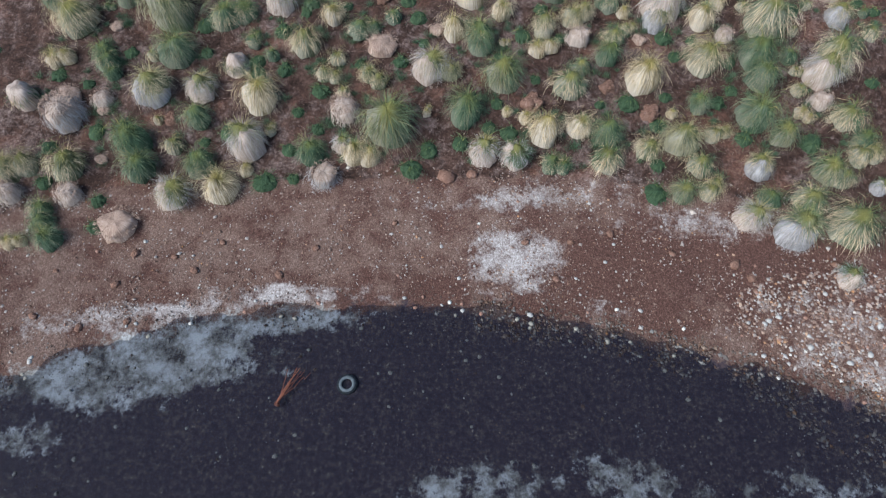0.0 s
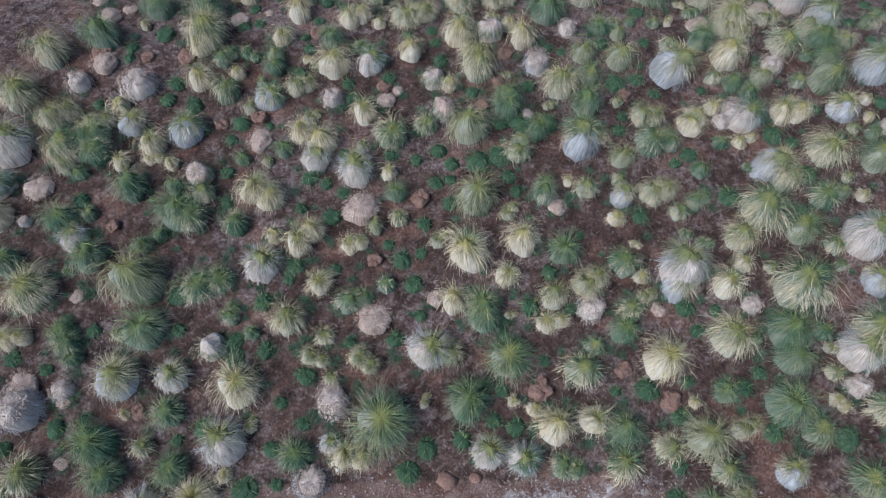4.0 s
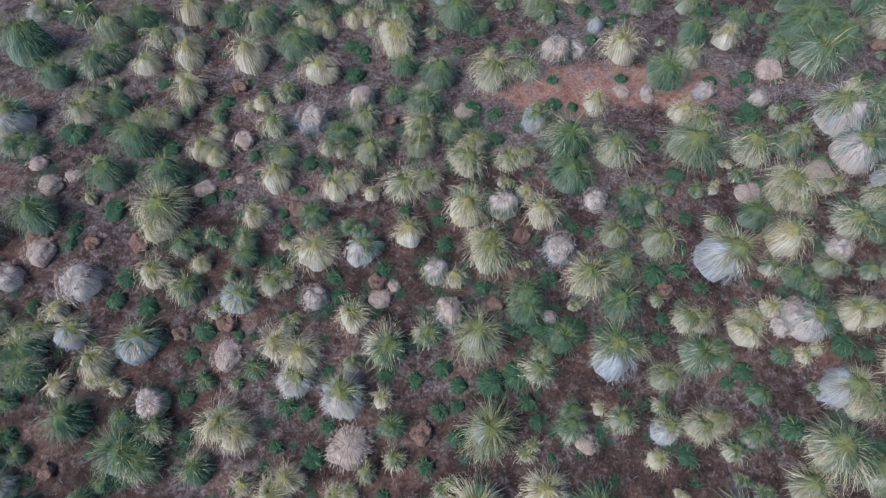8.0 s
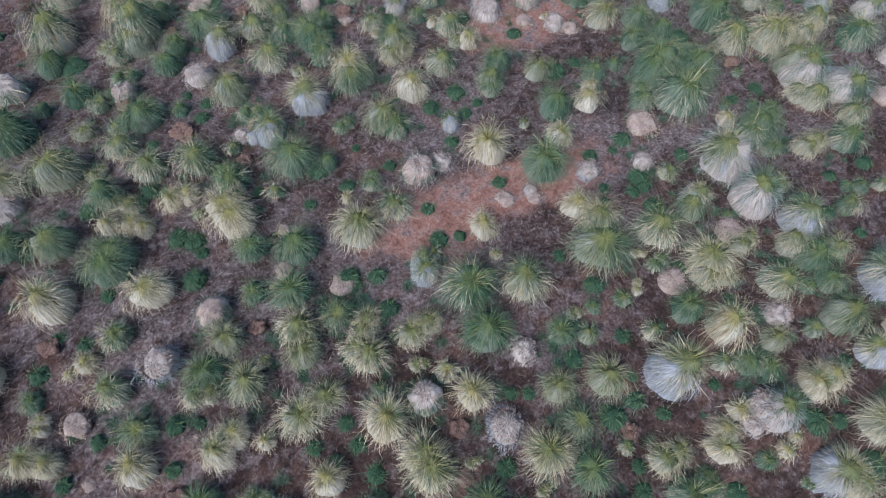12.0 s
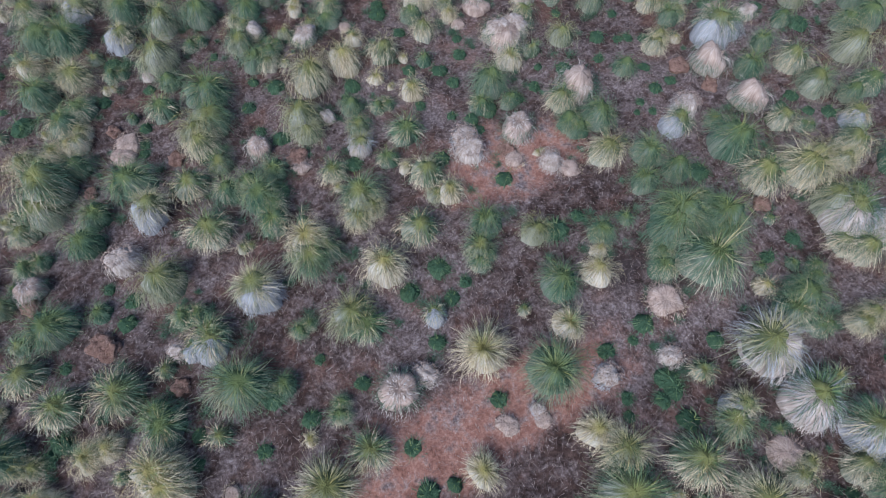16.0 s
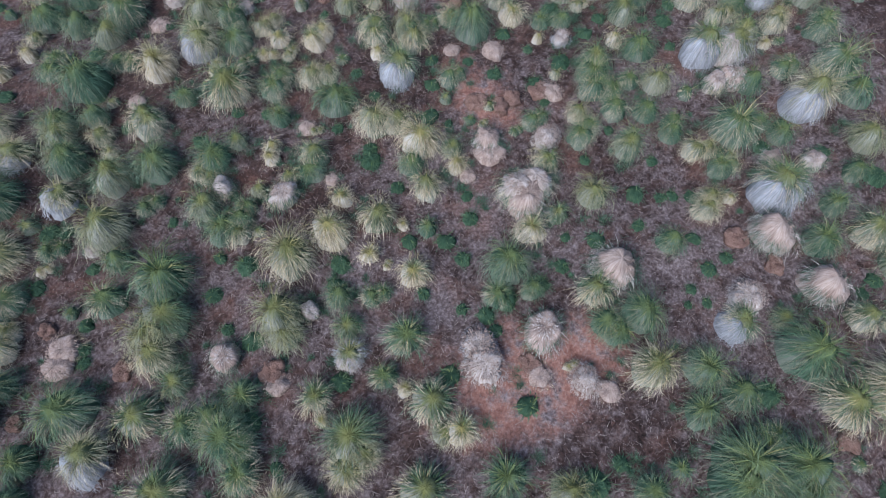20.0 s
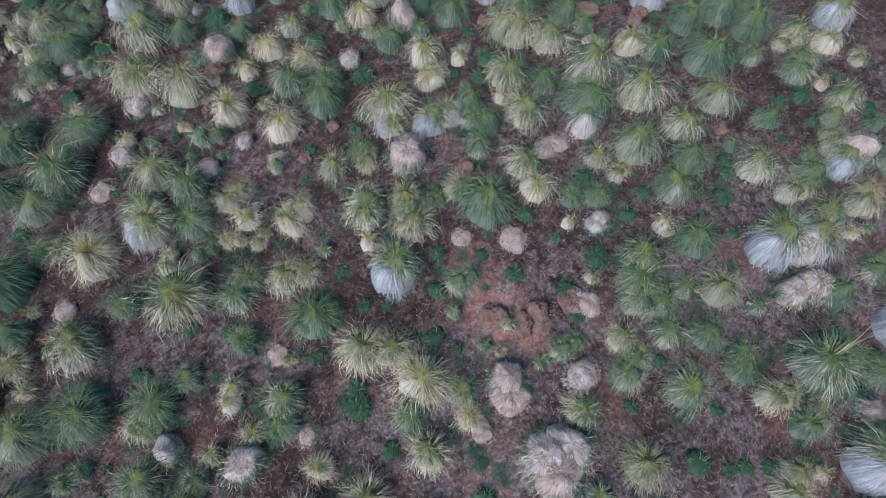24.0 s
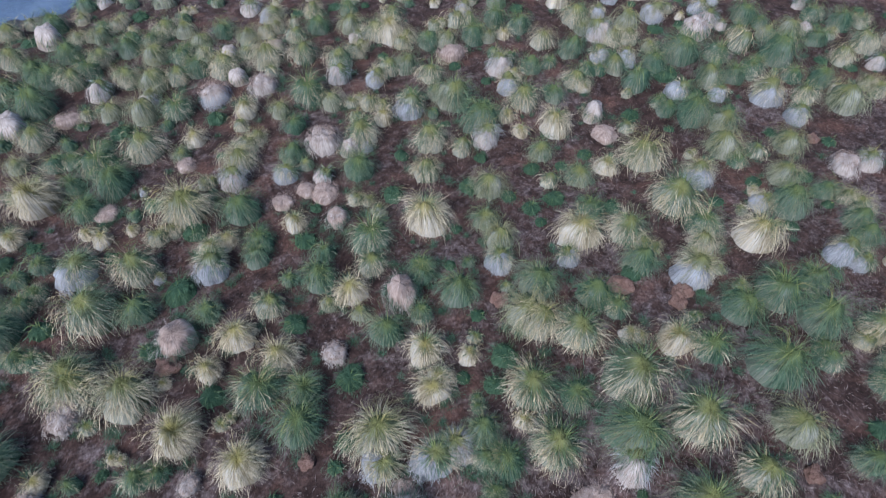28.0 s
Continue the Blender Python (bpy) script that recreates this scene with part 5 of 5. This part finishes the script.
plant("mixed", (11.02, 81.43, 1), (20.66, 81.49, 0.66), (24.1, 81.84, 0.81), (41.33, 82.03, 0.98), (5.04, 82.62, 0.93), (53.99, 82.84, 0.7), (12.26, 83.02, 0.8), (25.16, 83.71, 0.99), (49.06, 83.81, 0.86), (13.42, 84.05, 1.3), (30.98, 84.53, 0.97), (34.41, 84.9, 0.85), (45.98, 85.03, 0.74), (37.2, 85.15, 0.8), (22.27, 85.52, 1), (40.23, 85.98, 0.59), (16.23, 86.12, 0.92), (27.61, 86.15, 1.2), (26.91, 87.12, 0.6), (39.05, 87.26, 1.1), (17.05, 87.31, 0.95), (23.62, 87.51, 0.82), (13.77, 88.05, 0.56), (21.69, 88.5, 0.74))
plant("mixed", (27.31, 88.71, 0.84), (34.67, 88.95, 0.86), (18.99, 89.03, 0.67), (37.63, 89.19, 0.61), (12.27, 89.25, 1.1), (26.4, 89.98, 0.82), (25.51, 90.17, 0.79), (37.83, 90.25, 1.1), (32.01, 90.66, 0.6), (29.51, 91.26, 0.8), (6.16, 91.3, 0.7), (23.16, 91.81, 0.91), (27.34, 92.38, 0.95), (12.41, 92.51, 0.96), (24.48, 92.56, 0.89), (7.084, 92.98, 0.94), (21.53, 93.37, 0.92), (26.06, 93.65, 0.9), (10.77, 93.68, 0.83), (19.66, 94.14, 1.1), (17.2, 94.48, 1.1), (24.91, 95.01, 0.87), (27.7, 95.08, 0.8), (14.64, 95.18, 0.8))
plant("mixed", (13.4, 95.35, 1), (18.58, 95.71, 0.59), (21.72, 95.8, 0.74), (11.88, 96.66, 0.9), (20.59, 97.31, 0.98), (19.02, 97.33, 0.79), (23.5, 97.98, 0.75), (8.99, 98.06, 0.91), (16.43, 98.19, 0.85), (13.71, 98.39, 1), (10.65, 99.81, 0.85), (14.67, 101.2, 0.89), (5.57, 102.3, 1), (10.8, 102.8, 0.79), (9.73, 103.3, 0.89), (12, 104, 0.86), (9.65, 106.4, 0.75), (5.01, 107.2, 0.94))
plant("straw", (14.01, 76.45, 0.84), (18.57, 76.63, 0.8), (32.04, 78.58, 0.74), (22.88, 79.08, 1.2), (17.51, 81.28, 0.65), (14.17, 81.42, 0.93), (31.34, 82.16, 1), (34.64, 84.37, 0.55), (6.086, 85.85, 0.64), (7.054, 87.89, 1.3), (14.56, 88.89, 0.66), (17.39, 89.9, 0.77), (26.77, 93.32, 1.1))
plant("pedestal", (35.36, 76.04, 0.89), (43.14, 77.55, 0.74), (51.13, 79.2, 0.64), (43.05, 79.58, 1.1), (13.77, 80.3, 0.87), (11.69, 80.78, 0.31), (8.714, 82.42, 1), (27.75, 82.83, 0.82), (18, 84.41, 0.7), (22.13, 84.68, 0.42), (15.64, 85.06, 0.77), (38.27, 85.53, 0.71), (45.68, 86.07, 0.48), (11.68, 86.35, 0.28), (36.93, 86.41, 0.71), (25.19, 86.49, 0.95), (45.05, 86.78, 0.87), (31.14, 87.81, 0.87), (45.59, 88.17, 0.71), (38.19, 88.32, 0.97), (42.56, 88.72, 0.94), (24.44, 89.51, 0.7), (22.69, 90.64, 0.8), (31.97, 94.03, 0.63))
plant("pedestal", (10.28, 96.06, 0.82), (20.99, 99.06, 0.93))
plant("bare", (5.559, 79.41, 0.34), (20.27, 85.7, 0.85), (18.69, 91.64, 0.75), (16.15, 92.1, 0.85))
plant("dead", (33.42, 80.68, 0.72), (19.31, 82.61, 0.68), (17.4, 82.8, 0.59), (18.55, 83.12, 0.51), (9.97, 85.68, 0.59), (13.81, 87.23, 0.52), (29.35, 90.12, 0.85), (8.492, 94.39, 0.77))
plant("stump", (11.48, 76.42, 0.5))
plant("low", (16.13, 76.19, 0.65), (10.9, 77.37, 0.52), (27.45, 77.77, 0.56), (28.67, 77.86, 0.64), (1.93, 78.28, 0.49), (26.92, 78.9, 0.52), (49.77, 79.74, 0.58), (12.36, 79.77, 0.89), (31.74, 79.86, 0.5), (28.83, 80.1, 0.54), (17.63, 80.22, 0.73), (25.55, 80.25, 0.66), (48.85, 80.98, 0.49), (22.15, 81.28, 0.67), (40.05, 81.41, 0.55), (35.6, 81.43, 0.65), (26.94, 81.8, 0.44), (18.66, 81.95, 0.36), (13.43, 82.73, 0.69), (39.57, 83.5, 0.95), (5.59, 84.52, 0.66), (6.88, 84.99, 0.49), (4.39, 85.09, 0.66), (41.86, 87.49, 0.62))
plant("low", (15.82, 90.28, 0.67), (11.06, 91.7, 0.74), (13.28, 104.4, 0.75), (6.38, 105, 0.8))
plant("hollow", (11.97, 77.34, 0.87), (19.36, 80.81, 0.62), (33.75, 82.2, 0.73))

random.seed(41)


def wild(n):
    """More of the same stand, on the far slope and past the flanks of the camera's way, where tussocks shrink to dots."""
    taken, rows, tries = list(GROWN), [], 0
    mix = ["green"] * 6 + ["mixed"] * 6 + ["straw"] * 2 + ["pedestal"] * 3 + ["hollow"] * 2 + ["low"] * 3
    while len(rows) < n and tries < 60000:
        tries += 1
        y = random.uniform(14, 112) if len(rows) % 5 < 2 else random.uniform(80, 112)
        mid, half = np.interp(y, [14, 40, 60, 84, 112], [0, 5, 14, 24, 36]), np.interp(y, [14, 40, 60, 84, 112], [23, 27, 29, 36, 46])
        x = mid + random.uniform(-1, 1) * half
        inner = np.interp(y, [14, 40, 60, 78, 82], [17, 20, 21, 25, 0])
        r = random.uniform(0.5, 1.05)
        if abs(x - mid) < inner or not 15.8 < float(inland(x, y)) < 109 or any((x - a) ** 2 + (y - b) ** 2 < (0.72 * (r + c)) ** 2 for a, b, c in taken):
            continue
        kind = random.choice(mix)
        rows.append((kind, x, y, r * (0.5 if kind == "low" else 1.0)))
        taken.append((x, y, r))
    stand("far_tussocks", "far stand of green and straw-coloured tussock grass on the slope", "tussock grass", rows)


wild(480)


def undergrowth(n):
    """Small round tufts, and a few young tussocks, that fill the gaps between the tussocks, few on the open dry ground."""
    taken, rows, tries = list(GROWN), [], 0
    while len(rows) < n and tries < 60000:
        tries += 1
        y = random.uniform(15, 64) if len(rows) % 5 < 3 else random.uniform(64, 104)
        x = np.interp(y, [14, 40, 60, 84, 104], [0, 5, 14, 24, 32]) + random.uniform(-1, 1) * np.interp(y, [14, 40, 60, 84, 104], [17, 20, 21, 25, 34])
        r = random.uniform(0.28, 0.54) * (1.2 if y > 64 else 1)
        near = [(a, b, c) for a, b, c in taken if abs(a - x) < 2.5 and abs(b - y) < 2.5]
        if not 15.9 < inland(x, y) < 108 or random.random() > np.interp(y, [34, 38, 52, 60], [1, 0.35, 0.4, 0.8]) or any((x - a) ** 2 + (y - b) ** 2 < (0.78 * (r + c)) ** 2 for a, b, c in near):
            continue
        rows.append((random.choice(("low", "low", "green", "mixed", "straw")), x, y, r))
        taken.append((x, y, r))
    stand("small_tufts", "small green grass tufts growing thickly between the tussocks", "grass tuft", rows)


undergrowth(460)

# ---- beach ----
def stone_verts(k):
    """A rough stone of twelve points."""
    g = (1 + 5 ** 0.5) / 2
    v = np.array([(-1, g, 0), (1, g, 0), (-1, -g, 0), (1, -g, 0), (0, -1, g), (0, 1, g), (0, -1, -g), (0, 1, -g), (g, 0, -1), (g, 0, 1), (-g, 0, -1), (-g, 0, 1)]) / 1.9
    return v * (1 + k.normal(0, 0.13, (12, 1)))


STONE_FACES = np.array([(0, 11, 5), (0, 5, 1), (0, 1, 7), (0, 7, 10), (0, 10, 11), (1, 5, 9), (5, 11, 4), (11, 10, 2), (10, 7, 6), (7, 1, 8),
                        (3, 9, 4), (3, 4, 2), (3, 2, 6), (3, 6, 8), (3, 8, 9), (4, 9, 5), (2, 4, 11), (6, 2, 10), (8, 6, 7), (9, 8, 1)])


OCTA = np.array([(1, 0, 0), (0, 1, 0), (-1, 0, 0), (0, -1, 0), (0, 0, 1), (0, 0, -1)]) * 1.15
OCTA_FACES = np.array([(0, 1, 4), (1, 2, 4), (2, 3, 4), (3, 0, 4), (1, 0, 5), (2, 1, 5), (3, 2, 5), (0, 3, 5)])


def shingle(n):
    """Pebbles: thick on the gravel banks and along the rocky part of the waterline, thin elsewhere and on the sea bed."""
    k = np.random.default_rng(3)
    piles, c = {"dry": [], "wet": []}, 0
    while c < n:
        x, y = k.uniform(-19, 19), k.uniform(2, 17)
        u = float(inland(x, y))
        if not 4.0 < u < 15.4:
            continue
        ragged = 0.5 + 0.9 * noise.noise((x * 0.9, y * 0.9, 1.0)) + 0.5 * noise.noise((x * 2.7, y * 2.7, 4.0))
        fine = max(spot(x, y, 4.4, 14.0, 3.8, 0.55), spot(x, y, 2.6, 11.4, 1.6, 1.2), 0.7 * spot(x, y, 10.5, 12.7, 3.0, 0.6), 0.8 * spot(x, y, -12.0, 9.6, 5.0, 0.5))
        coarse = max(spot(x, y, 14.0, 9.0, 2.6, 1.2), spot(x, y, 15.0, 6.5, 2.5, 2.5))
        edge = math.exp(-((u - 9.4) / 0.8) ** 2) * (0.9 if x > 1 else 0.3)
        if k.random() > (0.05 if u < 8.5 else 0.34 if u > 10 else 0.15) + max(fine, coarse, edge) * max(ragged, 0):
            continue
        s = 0.011 + 0.024 * k.random() ** 2 + (0.04 * k.random() if coarse + edge > 0.4 else 0) + (0.05 * k.random() if k.random() < 0.04 else 0)
        v = OCTA * (1 + k.normal(0, 0.15, (6, 1))) * s * np.array([k.uniform(0.8, 1.5), k.uniform(0.8, 1.3), k.uniform(0.5, 0.8)])
        b = k.random() * 6.283
        v[:, :2] = v[:, :2] @ np.array([(math.cos(b), -math.sin(b)), (math.sin(b), math.cos(b))])
        piles["wet" if u < 10.1 + 0.5 * ragged else "dry"].append(v + (x, y, float(height(x, y)) + s * 0.35))
        c += 1
    for name, pile, material, label in (("shingle", piles["dry"], STONE, "grey, white and reddish pebbles strewn over the beach"),
                                        ("wet_shingle", piles["wet"], WET, "dark wet pebbles along the waterline and on the sea bed")):
        me = mesh_of(name, np.concatenate(pile), (OCTA_FACES + 6 * np.arange(len(pile))[:, None, None]).reshape(-1, 3), material)
        tagged(new(name, me), label, "pebbles", kind="stuff")


def rock(x, y, s, material, name="beach_stone", label="rounded grey-brown stone lying on the beach", z=None):
    k = np.random.default_rng(int(abs(x * 97 + y * 31)))
    v = stone_verts(k) * np.array([1.25, 1.0, 0.7]) * s
    ob = new(name, mesh_of(name, v, STONE_FACES, material, True))
    ob.matrix_basis = pose(x, y, (float(height(x, y)) if z is None else z) + 0.25 * s, 0, 0, k.random() * 360)
    tagged(ob, label, "stone", "stones on the beach")


def tyre(x, y):
    """An old tyre on the sea bed with silt in its ring."""
    ob = tagged(new("tyre"), "old black tyre lying flat in the shallow water", "tyre")
    ob.matrix_basis = pose(x, y, float(height(x, y)) + 0.1, 4, -3, 20)
    for name, big, small, material, z in (("tread", 0.29, 0.085, RUBBER, 0.0), ("silt_ring", 0.245, 0.06, SILT, 0.055)):
        verts, faces = [], []
        for i in range(36):
            a = i * math.pi / 18
            lug = 1.03 if name == "tread" and i % 2 else 1.0
            for j in range(10):
                b = j * math.pi / 5
                r = big + small * math.cos(b) * lug
                verts.append((r * math.cos(a), r * math.sin(a), z + small * math.sin(b)))
                faces.append((i * 10 + j, (i + 1) % 36 * 10 + j, (i + 1) % 36 * 10 + (j + 1) % 10, i * 10 + (j + 1) % 10))
        part(name, mesh_of(name, verts, faces, material, True), ob)


def kelp(x, y, turn):
    """A torn kelp plant: a holdfast and long drifting straps."""
    ob = tagged(new("kelp"), "torn red-brown kelp with long straps drifting in the shallows", "seaweed")
    ob.matrix_basis = pose(x, y, SEA - 0.06, 0, 0, turn)
    me = mesh_of("holdfast", stone_verts(np.random.default_rng(5)) * (0.13, 0.1, 0.06), STONE_FACES, KELP, True)
    part("holdfast", me, ob)
    for n in range(6):
        verts, faces, off, bend = [], [], random.uniform(-0.12, 0.12), random.uniform(-0.35, 0.35)
        for i in range(12):
            s = i / 11
            c, w = Vector((off * s * 2 + bend * s * s, s * random.uniform(1.2, 1.6), 0.02 * n)), 0.028 * (1 - 0.7 * s)
            verts += [(c.x - w, c.y, c.z), (c.x + w, c.y, c.z), (c.x + w, c.y, c.z - 0.012), (c.x - w, c.y, c.z - 0.012)]
            if i:
                o = 4 * i
                faces += [(o - 4 + a, o - 4 + (a + 1) % 4, o + (a + 1) % 4, o + a) for a in range(4)]
        part("strap", mesh_of("strap", verts, faces, KELP), ob)


shingle(24000)
k = np.random.default_rng(17)
stones = 0
while stones < 190:
    # washed stones: thickest on the bank at the end of the bay and along the waterline, thin on the sea bed
    x, y = k.uniform(-17, 18), k.uniform(3, 14)
    u = float(inland(x, y))
    bank = max(spot(x, y, 14.5, 8.0, 3.2, 2.6), 0.8 * math.exp(-((u - 9.6) / 0.7) ** 2), 0.3 if 4 < u < 9 else 0.22 if u < 14.5 else 0)
    if u < 4 or k.random() > bank:
        continue
    size = k.uniform(0.04, 0.085) + (0.05 * k.random() if bank > 0.6 else 0)
    if u < 9.6:
        rock(x, y, size, SILTSTONE, "sea_bed_stone", "pale silt-covered stone on the bed of the shallows")
    else:
        rock(x, y, size, GREYSTONE if k.random() < 0.6 else REDSTONE, "beach_stone", "small rounded stone washed up on the weedy beach")
    stones += 1
tyre(-3.67, 6.62)
kelp(-6.1, 5.9, -25)
for x, y in ((8.84, 8.5), (6.47, 9.3), (0.1, 9.75)):
    rock(x, y, 0.075, BONE, "beach_stone", "bright white stone at the water's edge", max(SEA, float(height(x, y))))

for x, y, r in ((-12.96, 10.52, 0.18), (-9.99, 11.12, 0.16), (-12.42, 11.78, 0.16), (-6.63, 10.93, 0.18), (-13.98, 8.83, 0.16), (-12.25, 9.07, 0.14), (-15.31, 11.03, 0.12),
                (-9.01, 12.27, 0.12), (-5.25, 12.04, 0.14), (-2.07, 13.03, 0.12), (0.03, 14.91, 0.34), (1.09, 15.01, 0.26), (6.56, 12.35, 0.16), (11.14, 10.88, 0.2),
                (11.66, 10.29, 0.2), (8.88, 11.45, 0.14), (3.17, 12.11, 0.16), (4.96, 12.06, 0.14), (-15.73, 9.24, 0.14), (-10.85, 11.69, 0.12), (4.29, 10.58, 0.14), (14.82, 10.67, 0.16)):
    rock(x, y, r, PEAT, "peat_clod", "dark red-brown clod of peat on the weedy beach")


def straw_litter(n):
    """Short dry straws lying on the soil between the tussocks."""
    k = np.random.default_rng(11)
    y = np.where(k.random(n) < 0.72, 36 + 34 * k.random(n), 14 + 86 * k.random(n))
    x = np.interp(y, [14, 40, 60, 100], [0, 6, 14, 26]) + k.uniform(-1, 1, n) * np.interp(y, [14, 40, 60, 100], [19, 22, 24, 34])
    z = height(x, y) + unevenness(x, y) + 0.01 + 0.05 * k.random(n)
    a, ln, w = k.random(n) * 6.283, k.uniform(0.08, 0.30, n), k.uniform(0.004, 0.009, n)
    way, side = np.stack([np.cos(a), np.sin(a), k.normal(0, 0.18, n)], -1) * ln[:, None], np.stack([-np.sin(a), np.cos(a), 0 * a], -1) * w[:, None]
    at = np.stack([x, y, z], -1)
    verts = np.stack([at - side, at + side, at + way], 1).reshape(-1, 3)
    me = mesh_of("straw_litter", verts, np.arange(3 * n).reshape(-1, 3), STRAWS)
    tagged(new("straw_litter", me), "dry grass straws lying loose on the soil", "straw", kind="stuff")


m = Mat("loose_straw", 0.8, 0.2)
STRAWS = m.done(m.ramp(m.island(), (0.0, (0.08, 0.048, 0.042)), (0.5, (0.22, 0.155, 0.14)), (1.0, (0.42, 0.34, 0.30))))
straw_litter(80000)


def low_grass(n):
    """Short green growth in the gaps between the tussocks, too thick to count."""
    k = np.random.default_rng(23)
    stands = [ob for ob in scene.objects if ob.type == "EMPTY" and ob.name.split(".")[0].endswith("tussock")]
    at = np.array([(*ob.location, ob.scale.x) for ob in stands])
    verts, along, c = [], [], 0
    while c < n:
        x, y, z, r = at[k.integers(len(at))]
        b, far = k.random() * 6.283, k.uniform(0.85, 1.7) * r
        px, py = x + math.cos(b) * far, y + math.sin(b) * far
        if inland(px, py) < 15.5 or noise.noise((px * 0.16, py * 0.16, 5.0)) < np.interp(py, [15, 34, 40, 54, 66], [-0.5, -0.5, 0.05, 0.0, -0.4]) or np.any(np.hypot(at[:, 0] - px, at[:, 1] - py) < 0.7 * at[:, 3]):
            continue
        size, m = k.uniform(0.20, 0.50), 84
        a, el, ln = k.random(m) * 6.283, np.radians(k.uniform(5, 85, m)), size * k.uniform(0.6, 1.15, m)
        out = np.stack([np.cos(a) * np.cos(el), np.sin(a) * np.cos(el), np.sin(el) * 0.7], -1) * ln[:, None]
        side = np.stack([-np.sin(a), np.cos(a), 0 * a], -1) * 0.0065
        root = np.stack([px + k.normal(0, 0.24 * size, m), py + k.normal(0, 0.24 * size, m), np.full(m, float(height(px, py)) + 0.04)], -1)
        verts.append(np.stack([root - side, root + side, root + out], 1).reshape(-1, 3))
        c += 1
    v = np.concatenate(verts)
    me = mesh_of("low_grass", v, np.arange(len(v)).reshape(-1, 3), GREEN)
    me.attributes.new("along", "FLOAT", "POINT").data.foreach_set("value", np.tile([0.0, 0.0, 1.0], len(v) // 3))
    tagged(new("low_grass", me), "short dark green grass growing between the tussocks", "grass", kind="stuff")


low_grass(1700)
